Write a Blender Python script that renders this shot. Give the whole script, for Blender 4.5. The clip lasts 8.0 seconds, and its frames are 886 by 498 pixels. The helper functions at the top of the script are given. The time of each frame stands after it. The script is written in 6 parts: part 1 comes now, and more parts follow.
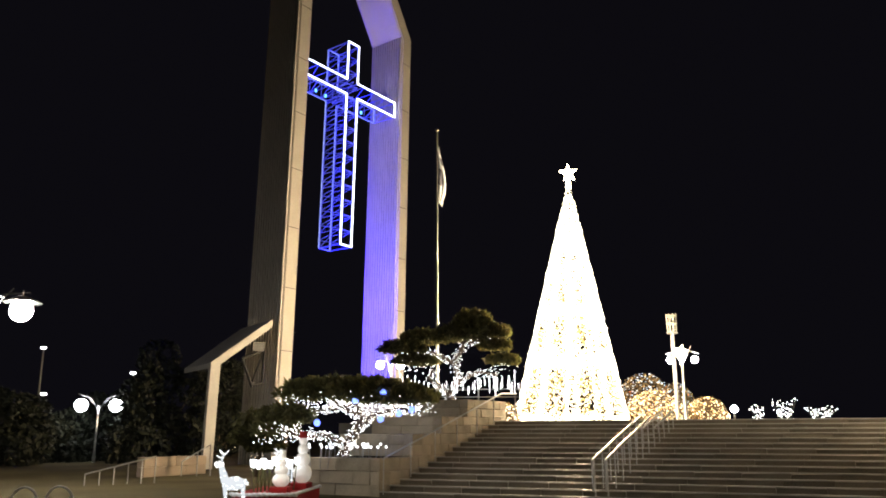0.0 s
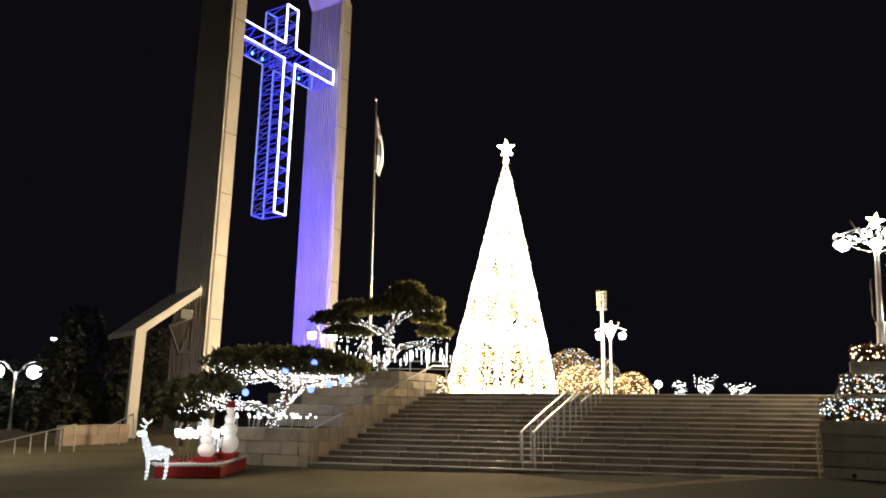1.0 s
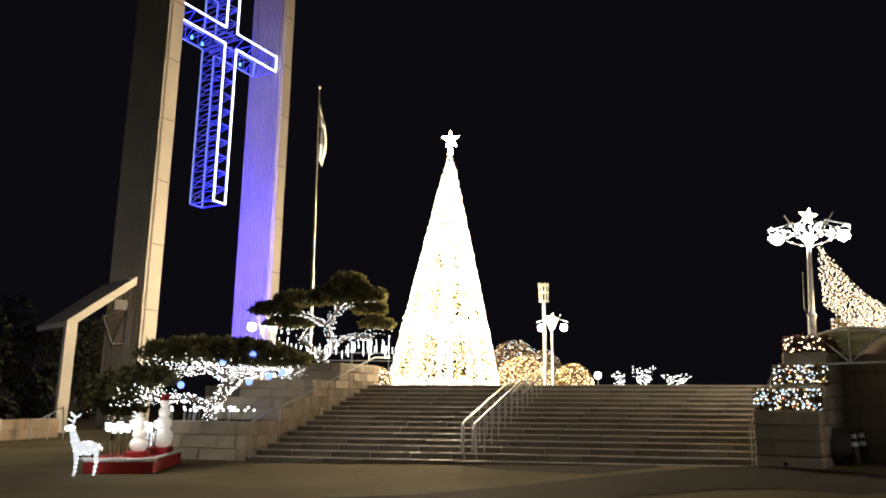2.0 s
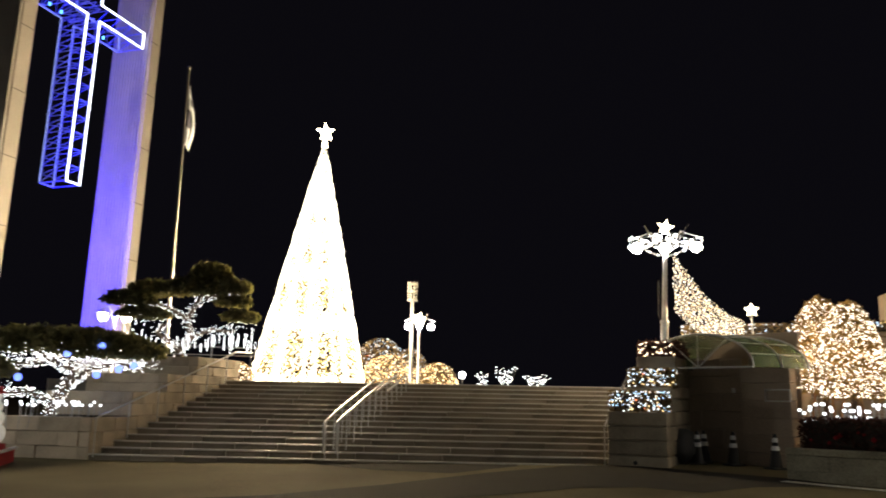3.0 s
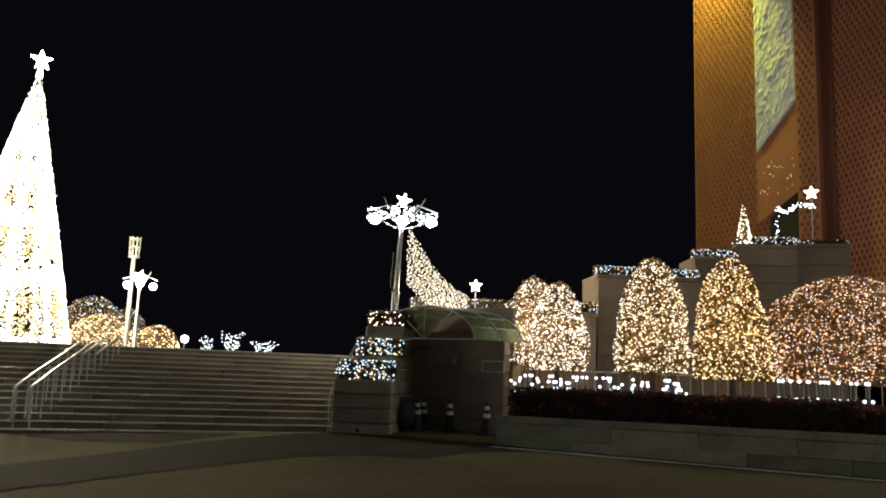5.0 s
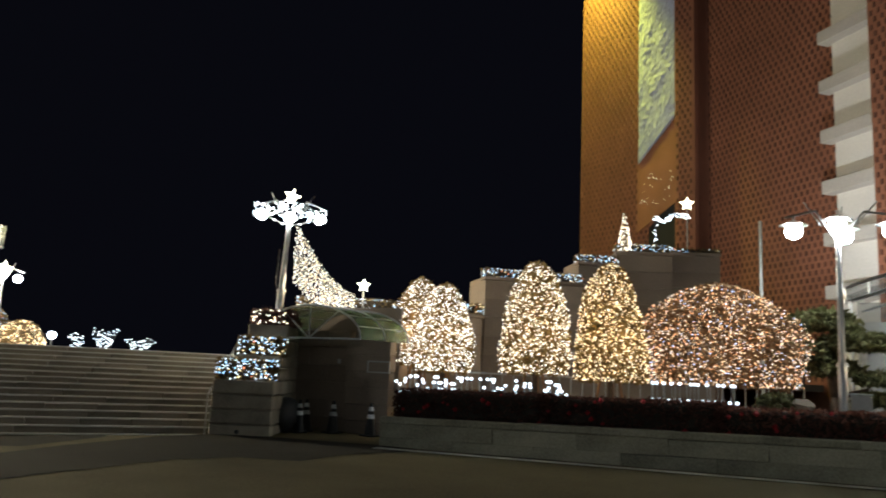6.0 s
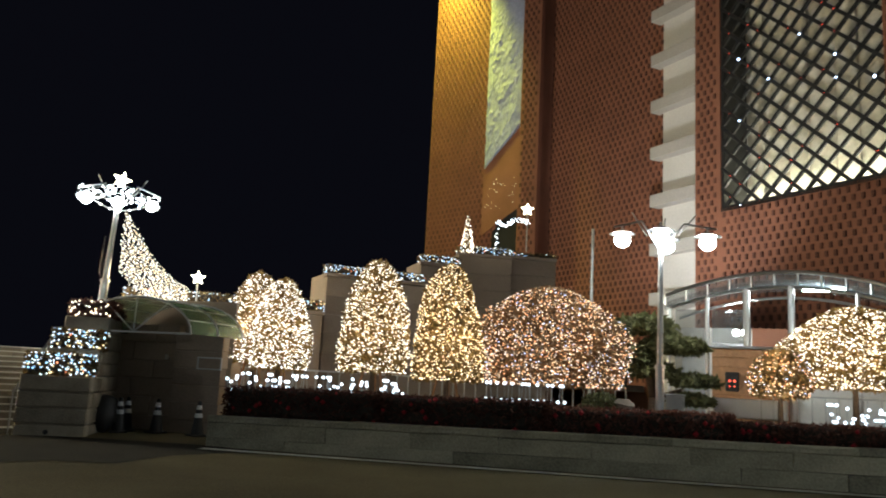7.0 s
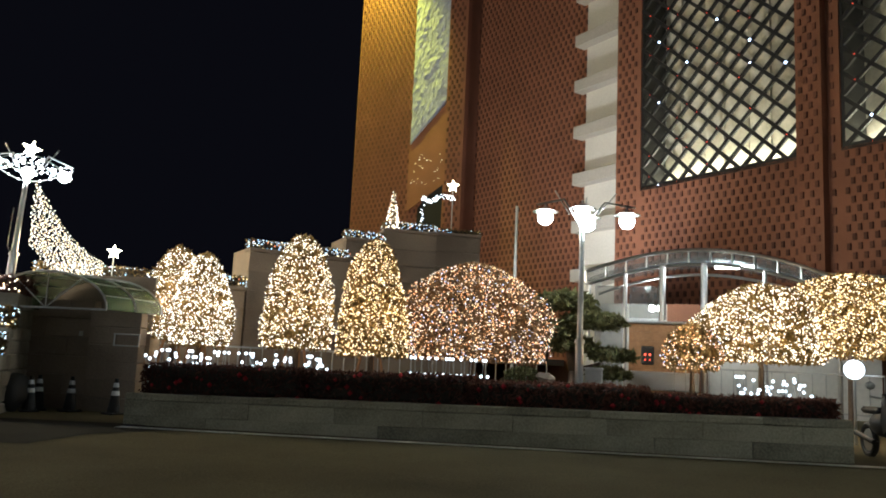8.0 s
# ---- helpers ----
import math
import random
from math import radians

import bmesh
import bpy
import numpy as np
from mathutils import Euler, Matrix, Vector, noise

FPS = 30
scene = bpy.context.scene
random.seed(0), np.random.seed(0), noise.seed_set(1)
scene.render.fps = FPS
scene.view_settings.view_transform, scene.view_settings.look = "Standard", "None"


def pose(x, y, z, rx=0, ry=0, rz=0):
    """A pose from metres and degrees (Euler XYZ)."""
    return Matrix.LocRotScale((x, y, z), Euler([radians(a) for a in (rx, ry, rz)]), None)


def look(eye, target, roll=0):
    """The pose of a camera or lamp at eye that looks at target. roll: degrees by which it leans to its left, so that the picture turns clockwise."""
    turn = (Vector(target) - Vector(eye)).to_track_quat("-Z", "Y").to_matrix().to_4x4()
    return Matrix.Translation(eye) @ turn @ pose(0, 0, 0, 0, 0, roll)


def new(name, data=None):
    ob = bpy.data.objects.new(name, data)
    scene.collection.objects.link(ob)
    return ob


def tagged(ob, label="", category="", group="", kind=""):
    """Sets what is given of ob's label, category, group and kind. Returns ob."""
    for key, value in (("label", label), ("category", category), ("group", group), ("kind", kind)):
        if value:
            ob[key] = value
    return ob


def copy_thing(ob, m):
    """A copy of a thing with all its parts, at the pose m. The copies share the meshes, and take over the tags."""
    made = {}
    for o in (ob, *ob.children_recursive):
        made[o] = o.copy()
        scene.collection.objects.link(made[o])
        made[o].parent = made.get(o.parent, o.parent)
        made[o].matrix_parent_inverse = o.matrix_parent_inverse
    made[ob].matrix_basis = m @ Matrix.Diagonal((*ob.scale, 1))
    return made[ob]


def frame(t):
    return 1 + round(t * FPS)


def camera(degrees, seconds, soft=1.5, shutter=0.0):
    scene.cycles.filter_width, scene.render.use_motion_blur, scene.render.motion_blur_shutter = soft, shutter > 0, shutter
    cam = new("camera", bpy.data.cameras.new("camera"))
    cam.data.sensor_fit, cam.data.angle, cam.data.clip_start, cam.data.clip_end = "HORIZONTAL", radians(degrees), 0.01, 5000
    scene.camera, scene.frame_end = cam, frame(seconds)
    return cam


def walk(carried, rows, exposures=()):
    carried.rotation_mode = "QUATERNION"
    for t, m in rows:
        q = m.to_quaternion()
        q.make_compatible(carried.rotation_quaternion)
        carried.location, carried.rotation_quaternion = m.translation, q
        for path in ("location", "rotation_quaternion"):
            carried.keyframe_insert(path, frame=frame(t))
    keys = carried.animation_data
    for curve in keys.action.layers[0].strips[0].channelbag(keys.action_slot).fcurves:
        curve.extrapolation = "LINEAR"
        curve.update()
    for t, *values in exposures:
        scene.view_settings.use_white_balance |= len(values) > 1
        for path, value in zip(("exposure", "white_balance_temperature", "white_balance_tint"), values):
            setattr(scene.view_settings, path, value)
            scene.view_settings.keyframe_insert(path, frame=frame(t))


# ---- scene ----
# The camera drifts a step forward over the forecourt as it pans to the right.
cam = camera(58.77, 8.0, soft=1.8, shutter=0.3)
EYE = 1.6
ROWS = [
    (0.0, 0.00, 0.00, -0.93, 13.10, 0.14),
    (0.5, -0.00, 0.09, -3.09, 12.23, -0.16),
    (1.0, -0.00, 0.14, -5.88, 11.14, -0.53),
    (2.3, 0.06, 0.38, -11.74, 10.52, -0.88),
    (2.5, 0.06, 0.42, -13.39, 10.50, -1.52),
    (3.0, 0.10, 0.53, -19.68, 10.57, -1.07),
    (3.5, 0.17, 0.63, -25.33, 9.94, -1.05),
    (4.0, 0.20, 0.72, -29.65, 9.31, -1.21),
    (4.5, 0.24, 0.83, -35.56, 8.83, -1.73),
    (5.8, 0.38, 0.94, -44.61, 9.15, -2.48),
    (6.0, 0.40, 0.96, -47.24, 9.19, -2.54),
    (6.5, 0.53, 0.97, -53.81, 9.50, -3.08),
    (7.0, 0.62, 0.99, -58.57, 9.65, -3.03),
    (7.5, 0.62, 0.98, -62.55, 8.75, -2.96),
    (8.0, 0.58, 0.98, -64.04, 8.15, -2.65),
]
walk(cam, [(t, pose(x, y, EYE, 90 + pitch, roll, yaw)) for t, x, y, yaw, pitch, roll in ROWS],
     exposures=[(0.0, 0.55, 6500, 10), (1.0, 0.55, 6500, 10), (2.5, 0.47, 6500, 10), (3.5, 0.2, 6500, 10), (4.5, -0.05, 6150, 7), (6.0, 0.22, 5450, 3), (8.0, 0.38, 5500, 2)])

# ---- night sky ----
world = bpy.data.worlds.new("night")
scene.world = world
world.use_nodes = True
bg = world.node_tree.nodes["Background"]
bg.inputs[0].default_value = (0.55, 0.5, 0.75, 1)
bg.inputs[1].default_value = 0.0045
scene.view_settings.exposure = 0.0


# ---- places, by bearing (degrees from the first view, to the right) and range ----
# bearing, its correction, and where the eye stands as it looks that way
STAND = np.array([(-28, 1.48, -0.0, 0.05), (-20, 1.35, -0.0, 0.08), (-10, 1.07, 0.03, 0.24), (0, 0.82, 0.08, 0.36), (10, 0.61, 0.1, 0.42), (20, 0.37, 0.13, 0.48), (30, 0.11, 0.21, 0.57), (40, -0.21, 0.35, 0.8), (50, -0.45, 0.42, 0.88), (60, -0.71, 0.5, 0.95), (70, -0.98, 0.55, 0.97), (80, -1.22, 0.59, 0.98), (90, -1.43, 0.6, 0.98), (94, -1.45, 0.58, 0.98)])


def at(az, r):
    fix, x, y = (float(np.interp(az, STAND[:, 0], STAND[:, k])) for k in (1, 2, 3))
    b = radians(az + fix)
    return Vector((x + 1.024 * r * math.sin(b), y + 1.024 * r * math.cos(b), 0.0))


def high(el, r):
    return EYE + r * math.tan(radians(el))


def rise(x):
    """The forecourt climbs gently to the east."""
    return 0.0165 * x * x / (x + 1.5) if x > 0 else 0.0


def cross_line(az, p, q):
    """Where the bearing az meets the plan line p-q: metres from p towards q."""
    eye = at(az, 0)
    d, u, p = at(az, 1) - eye, (q - p).normalized(), p - eye
    det = d.x * -u.y + d.y * u.x
    return (d.y * p.x - d.x * p.y) / -det if abs(det) > 1e-9 else 0.0


# ---- lamps ----
def spot(name, eye, target, energy, color, cone=60, size=0.2, blend=0.6):
    d = bpy.data.lights.new(name, "SPOT")
    d.energy, d.color, d.spot_size, d.spot_blend, d.shadow_soft_size = energy, color, radians(cone), blend, size
    ob = new(name, d)
    ob.matrix_world = look(eye, target)
    return ob


def point(name, p, energy, color, size=0.15):
    d = bpy.data.lights.new(name, "POINT")
    d.energy, d.color, d.shadow_soft_size = energy, color, size
    ob = new(name, d)
    ob.location = p
    return ob


# ---- materials ----
def mat(name, base, rough=0.8, metal=0.0, grain=12.0, stain=0.6, vary=0.25, bump=0.3, second=None, island=0.0, spec=0.4):
    m = bpy.data.materials.new(name)
    m.use_nodes = True
    nt = m.node_tree
    b = nt.nodes["Principled BSDF"]
    b.inputs["Roughness"].default_value, b.inputs["Metallic"].default_value = rough, metal
    b.inputs["Specular IOR Level"].default_value = spec
    tc = nt.nodes.new("ShaderNodeTexCoord")
    n1, n2 = nt.nodes.new("ShaderNodeTexNoise"), nt.nodes.new("ShaderNodeTexNoise")
    n1.inputs["Scale"].default_value, n1.inputs["Detail"].default_value = grain, 6
    n2.inputs["Scale"].default_value, n2.inputs["Detail"].default_value = stain, 4
    for n in (n1, n2):
        nt.links.new(tc.outputs["Object"], n.inputs["Vector"])
    add = nt.nodes.new("ShaderNodeMath")
    add.operation = "ADD"
    nt.links.new(n1.outputs["Fac"], add.inputs[0])
    nt.links.new(n2.outputs["Fac"], add.inputs[1])
    half = nt.nodes.new("ShaderNodeMath")
    half.operation = "MULTIPLY"
    half.inputs[1].default_value = 0.5
    nt.links.new(add.outputs[0], half.inputs[0])
    last = half
    if island:
        geo, inf = nt.nodes.new("ShaderNodeNewGeometry"), nt.nodes.new("ShaderNodeObjectInfo")
        s = nt.nodes.new("ShaderNodeMath")
        s.operation = "ADD"
        nt.links.new(geo.outputs["Random Per Island"], s.inputs[0])
        nt.links.new(inf.outputs["Random"], s.inputs[1])
        k = nt.nodes.new("ShaderNodeMath")
        k.operation = "MULTIPLY_ADD"
        k.inputs[1].default_value = island
        nt.links.new(s.outputs[0], k.inputs[0])
        nt.links.new(half.outputs[0], k.inputs[2])
        j = nt.nodes.new("ShaderNodeMath")
        j.operation = "SUBTRACT"
        j.inputs[1].default_value = island
        nt.links.new(k.outputs[0], j.inputs[0])
        last = j
    ramp = nt.nodes.new("ShaderNodeValToRGB")
    lo = tuple(c * (1 - vary) for c in base)
    hi = second or tuple(min(1, c * (1 + vary)) for c in base)
    ramp.color_ramp.elements[0].position, ramp.color_ramp.elements[1].position = 0.3, 0.7
    ramp.color_ramp.elements[0].color, ramp.color_ramp.elements[1].color = (*lo, 1), (*hi, 1)
    nt.links.new(last.outputs[0], ramp.inputs[0])
    nt.links.new(ramp.outputs[0], b.inputs["Base Color"])
    if bump:
        bp = nt.nodes.new("ShaderNodeBump")
        bp.inputs["Strength"].default_value, bp.inputs["Distance"].default_value = bump, 0.02
        nt.links.new(n1.outputs["Fac"], bp.inputs["Height"])
        nt.links.new(bp.outputs[0], b.inputs["Normal"])
    return m


def glow(name, stops, strength):
    """Small lamps: each bulb takes a colour of its own from the stops (position, colour)."""
    m = bpy.data.materials.new(name)
    m.use_nodes = True
    nt = m.node_tree
    nt.nodes.remove(nt.nodes["Principled BSDF"])
    e = nt.nodes.new("ShaderNodeEmission")
    e.inputs[1].default_value = strength
    geo, ramp = nt.nodes.new("ShaderNodeNewGeometry"), nt.nodes.new("ShaderNodeValToRGB")
    el = ramp.color_ramp.elements
    el[0].position, el[0].color = stops[0][0], (*stops[0][1], 1)
    el[1].position, el[1].color = stops[-1][0], (*stops[-1][1], 1)
    for p, c in stops[1:-1]:
        el.new(p).color = (*c, 1)
    ramp.color_ramp.interpolation = "CONSTANT" if len(stops) > 2 else "LINEAR"
    nt.links.new(geo.outputs["Random Per Island"], ramp.inputs[0])
    nt.links.new(ramp.outputs[0], e.inputs[0])
    nt.links.new(e.outputs[0], nt.nodes["Material Output"].inputs[0])
    return m


def glassy(name, tint, alpha=0.25, rough=0.05):
    m = bpy.data.materials.new(name)
    m.use_nodes = True
    b = m.node_tree.nodes["Principled BSDF"]
    b.inputs["Base Color"].default_value = (*tint, 1)
    b.inputs["Roughness"].default_value = rough
    b.inputs["Alpha"].default_value = alpha
    return m


ASPHALT = mat("asphalt", (0.118, 0.1, 0.056), 0.95, grain=40, stain=0.3, vary=0.55, bump=0.4, spec=0.05)
DARK_ASPHALT = mat("dark_asphalt", (0.032, 0.029, 0.023), 0.95, grain=60, stain=0.5, vary=0.4, bump=0.5, spec=0.05)
PAVING = mat("paving", (0.16, 0.15, 0.135), 0.8, grain=30, stain=0.4, vary=0.3)
SOIL = mat("soil", (0.05, 0.04, 0.03), 0.95, grain=20)
GRANITE = mat("granite", (0.45, 0.38, 0.28), 0.75, grain=60, stain=1.6, vary=0.4, bump=0.5, island=0.25)
PIER_STONE = mat("pier_stone", (0.27, 0.23, 0.17), 0.8, grain=40, stain=2.2, vary=0.5, bump=0.6, island=0.15)
MOSSY = mat("mossy_stone", (0.36, 0.335, 0.24), 0.85, grain=24, stain=1.3, vary=0.5, bump=0.9, second=(0.52, 0.48, 0.35), island=0.25)
# The bulbs' amber and reddish glow is put into these leaf colours.
RUST_GLOW_LEAF = mat("russet_glow_leaves", (0.2, 0.12, 0.06), 0.7, grain=8, stain=1.2, vary=0.4, bump=0, island=0.4)
AMBER_GLOW_LEAF = mat("amber_glow_leaves", (0.26, 0.17, 0.055), 0.7, grain=8, stain=1.2, vary=0.4, bump=0, island=0.4)
STEP_STONE = mat("step_stone", (0.22, 0.19, 0.145), 0.7, grain=50, stain=0.9, vary=0.5, island=0.2)
NOSING = mat("nosing", (0.6, 0.58, 0.53), 0.55, grain=50, stain=1.5, vary=0.25)
CONCRETE = mat("concrete", (0.45, 0.425, 0.395), 0.8, grain=14, stain=0.5, vary=0.15)
WHITE_WALL = mat("white_wall", (0.62, 0.60, 0.57), 0.75, grain=10, stain=0.4, vary=0.12)
TERRACE = mat("terrace_stone", (0.29, 0.225, 0.17), 0.8, grain=30, stain=0.6, vary=0.25, island=0.15)
BRICK = mat("brick_wall", (0.235, 0.1, 0.058), 0.85, grain=30, stain=0.5, vary=0.25)
BRICK_DARK = mat("dark_brick", (0.13, 0.052, 0.032), 0.8, grain=30, stain=1.0, vary=0.3, island=0.3)
STEEL = mat("steel", (0.62, 0.62, 0.62), 0.28, 0.95, grain=40, vary=0.1, bump=0.05)
GALV = mat("grey_metal", (0.45, 0.45, 0.44), 0.4, 0.7, grain=40, vary=0.15, bump=0.05)
DARK_METAL = mat("dark_metal", (0.04, 0.04, 0.04), 0.45, 0.5, grain=40, bump=0.05)
# The floods' blue is mixed into the truss's own pale colour.
TRUSS = mat("truss_blue", (0.16, 0.2, 0.6), 0.5, 0.1, grain=30, vary=0.1, bump=0.05)
BARK = mat("bark", (0.12, 0.085, 0.06), 0.9, grain=25, stain=2, vary=0.4, bump=0.8)
# The darkness of the unlit crowns is put into this leaf colour.
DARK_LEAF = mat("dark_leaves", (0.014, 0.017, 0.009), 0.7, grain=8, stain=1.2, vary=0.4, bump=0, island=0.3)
TINSEL = mat("tinsel", (0.085, 0.07, 0.03), 0.5, 0.2, grain=8, stain=1.2, vary=0.4, bump=0, island=0.3)
NEEDLE = mat("pine_needles", (0.13, 0.125, 0.05), 0.7, grain=8, stain=1.2, vary=0.4, bump=0, island=0.3)
LEAF = mat("shrub_leaves", (0.21, 0.14, 0.055), 0.7, grain=8, stain=1.2, vary=0.4, bump=0, island=0.4)
LEAF_RED = mat("hedge_leaves", (0.12, 0.052, 0.036), 0.75, grain=8, stain=1.0, vary=0.5, bump=0, island=0.4)
BLOSSOM = mat("red_blossom", (0.45, 0.02, 0.03), 0.6, bump=0)
RED_FELT = mat("red_cloth", (0.35, 0.02, 0.02), 0.85, grain=60)
SNOW = mat("white_fleece", (0.8, 0.8, 0.78), 0.9, grain=30, stain=3, vary=0.1, bump=0.6)
RUBBER = mat("black_rubber", (0.02, 0.02, 0.02), 0.6, grain=50)
REFLECT = mat("white_band", (0.75, 0.75, 0.75), 0.4, bump=0)
# Faint emission lifts the snowmen in place of a stronger stage light.
LIT_PLUSH = mat("lit_plush", (0.8, 0.78, 0.74), 0.9, grain=30, stain=3, vary=0.1, bump=0.6)
LIT_PLUSH.node_tree.nodes["Principled BSDF"].inputs["Emission Color"].default_value = (1.0, 0.93, 0.82, 1)
LIT_PLUSH.node_tree.nodes["Principled BSDF"].inputs["Emission Strength"].default_value = 0.17
FLAG = mat("flag_cloth", (0.5, 0.54, 0.62), 0.8, grain=30, bump=0.1)
FLAG_MARK = mat("flag_emblem", (0.06, 0.06, 0.09), 0.8, grain=30, bump=0.1)
WOOD = mat("wood_panel", (0.36, 0.19, 0.09), 0.5, grain=10, stain=1.5, vary=0.3, bump=0.1)
CREAM = mat("cream_blind", (0.62, 0.58, 0.48), 0.85, grain=6, stain=0.8, vary=0.2)
# Bluish base offsets the amber flood in place of a whiter lamp.
RELIEF = mat("relief_stone", (0.38, 0.42, 0.6), 0.7, grain=5, stain=0.6, vary=0.2, bump=0.25)
PANE = glassy("window_glass", (0.25, 0.28, 0.3), 0.3)


def leafy(m, share=0.35):
    """Thin leaves pass some of the light that falls on their backs."""
    nt = m.node_tree
    b, out = nt.nodes["Principled BSDF"], nt.nodes["Material Output"]
    tr, mix = nt.nodes.new("ShaderNodeBsdfTranslucent"), nt.nodes.new("ShaderNodeMixShader")
    nt.links.new(b.inputs["Base Color"].links[0].from_socket, tr.inputs[0])
    mix.inputs[0].default_value = share
    nt.links.new(b.outputs[0], mix.inputs[1])
    nt.links.new(tr.outputs[0], mix.inputs[2])
    nt.links.new(mix.outputs[0], out.inputs[0])


for leaf in (RUST_GLOW_LEAF, AMBER_GLOW_LEAF, NEEDLE, LEAF, LEAF_RED, TINSEL):
    leafy(leaf)
GREEN_SHEET = glassy("green_sheet", (0.24, 0.33, 0.15), 0.6, 0.25)
STRIPE = mat("road_paint", (0.75, 0.72, 0.64), 0.7, grain=30, stain=2, vary=0.4)

L_TREE = glow("tree_bulbs", [(0.0, (1, 0.93, 0.74)), (1.0, (1, 0.84, 0.56))], 9)
L_WARM = glow("warm_bulbs", [(0.0, (1, 0.91, 0.73)), (1.0, (1, 0.68, 0.33))], 4.4)
L_GOLD = glow("gold_bulbs", [(0.0, (1, 0.82, 0.51)), (1.0, (1, 0.58, 0.2))], 4.1)
L_MIX = glow("mixed_bulbs", [(0.0, (1, 0.6, 0.28)), (0.3, (1, 0.4, 0.15)), (0.62, (1, 0.7, 0.45)), (0.82, (0.7, 0.75, 1)), (0.91, (1, 0.8, 0.62)), (1.0, (1, 0.85, 0.75))], 2.7)
L_WHITE = glow("white_bulbs", [(0.0, (1, 0.92, 0.75)), (1.0, (0.8, 0.9, 1.0))], 9)
L_PARTY = glow("garland_bulbs", [(0.0, (0.9, 0.95, 1)), (0.3, (0.5, 0.75, 1)), (0.55, (1, 0.7, 0.3)), (0.75, (0.9, 1, 0.9)), (0.92, (1, 0.3, 0.12)), (1.0, (1, 1, 1))], 2.2)
L_GLOBE = glow("lit_globe", [(0.0, (1.0, 0.96, 0.84)), (1.0, (1.0, 0.96, 0.84))], 85)
L_CREAM = glow("cream_bulbs", [(0.0, (1, 0.96, 0.86)), (1.0, (1, 0.78, 0.5))], 4.9)
L_GLOBE_KERB = glow("lit_globe_kerb", [(0.0, (1.0, 0.96, 0.84)), (1.0, (1.0, 0.96, 0.84))], 48)
L_GLOBE_SIDE = glow("lit_globe_side", [(0.0, (1.0, 0.95, 0.84)), (1.0, (1.0, 0.94, 0.86))], 78)
L_GLOBE_FAR = glow("lit_globe_far", [(0.0, (0.95, 0.97, 1.0)), (1.0, (0.95, 0.97, 1.0))], 12)
L_FLOWER = glow("lit_flower", [(0.0, (0.95, 0.97, 1.0)), (1.0, (0.9, 0.95, 1.0))], 3)
L_NEON = glow("neon_tube", [(0.0, (0.86, 0.92, 1.0)), (1.0, (0.86, 0.92, 1.0))], 5)
L_NEON_DIM = glow("neon_tube_far", [(0.0, (0.35, 0.45, 1.0)), (1.0, (0.35, 0.45, 1.0))], 1.6)
L_STAR = glow("star_light", [(0.0, (1, 0.85, 0.55)), (1.0, (1, 0.85, 0.55))], 12)
L_BLUE = glow("blue_ball_light", [(0.0, (0.12, 0.2, 1.0)), (1.0, (0.2, 0.3, 1.0))], 2.5)
L_RED = glow("red_led", [(0.0, (1, 0.08, 0.03)), (1.0, (1, 0.1, 0.05))], 2.5)
L_LED = glow("blue_led", [(0.0, (0.6, 0.7, 1.0)), (1.0, (0.75, 0.8, 1.0))], 8)
L_CYAN = glow("cyan_flood", [(0.0, (0.15, 0.55, 1.0)), (1.0, (0.15, 0.55, 1.0))], 2.5)
L_FIG = glow("lit_figure", [(0.0, (0.9, 0.95, 1.0)), (1.0, (0.9, 0.95, 1.0))], 0.62)
L_FIG_BULB = glow("figure_bulbs", [(0.0, (0.85, 0.93, 1.0)), (1.0, (1, 0.97, 0.9))], 3.0)


# ---- builders ----
def thing(name, p=(0, 0, 0), turn=0.0, label="", category="", group="", kind=""):
    ob = new(name)
    ob.matrix_world = pose(p[0], p[1], p[2], 0, 0, turn)
    return tagged(ob, label, category, group, kind)


def part(name, bm, material, parent, label="", smooth=False):
    me = bpy.data.meshes.new(name)
    bm.to_mesh(me)
    bm.free()
    me.materials.append(material)
    if smooth:
        me.shade_smooth()
    ob = new(name, me)
    ob.parent = parent
    return tagged(ob, label)


def box(bm, c, s, turn=0.0, bevel=0.0, tilt=0.0):
    r = bmesh.ops.create_cube(bm, size=1)
    bmesh.ops.scale(bm, vec=s, verts=r["verts"])
    if bevel:
        es = list({e for v in r["verts"] for e in v.link_edges})
        out = bmesh.ops.bevel(bm, geom=es, offset=bevel, segments=1, affect="EDGES")
        vs = list({v for f in out["faces"] for v in f.verts} | {v for v in r["verts"] if v.is_valid})
    else:
        vs = r["verts"]
    bmesh.ops.transform(bm, matrix=pose(*c, 0, tilt, turn), verts=vs)
    return bm


def rod(bm, p, q, r0, r1=None, seg=8, caps=True):
    p, q = Vector(p), Vector(q)
    d = q - p
    m = Matrix.Translation((p + q) / 2) @ d.to_track_quat("Z", "Y").to_matrix().to_4x4()
    bmesh.ops.create_cone(bm, cap_ends=caps, segments=seg, radius1=r0, radius2=r0 if r1 is None else r1, depth=d.length, matrix=m)
    return bm


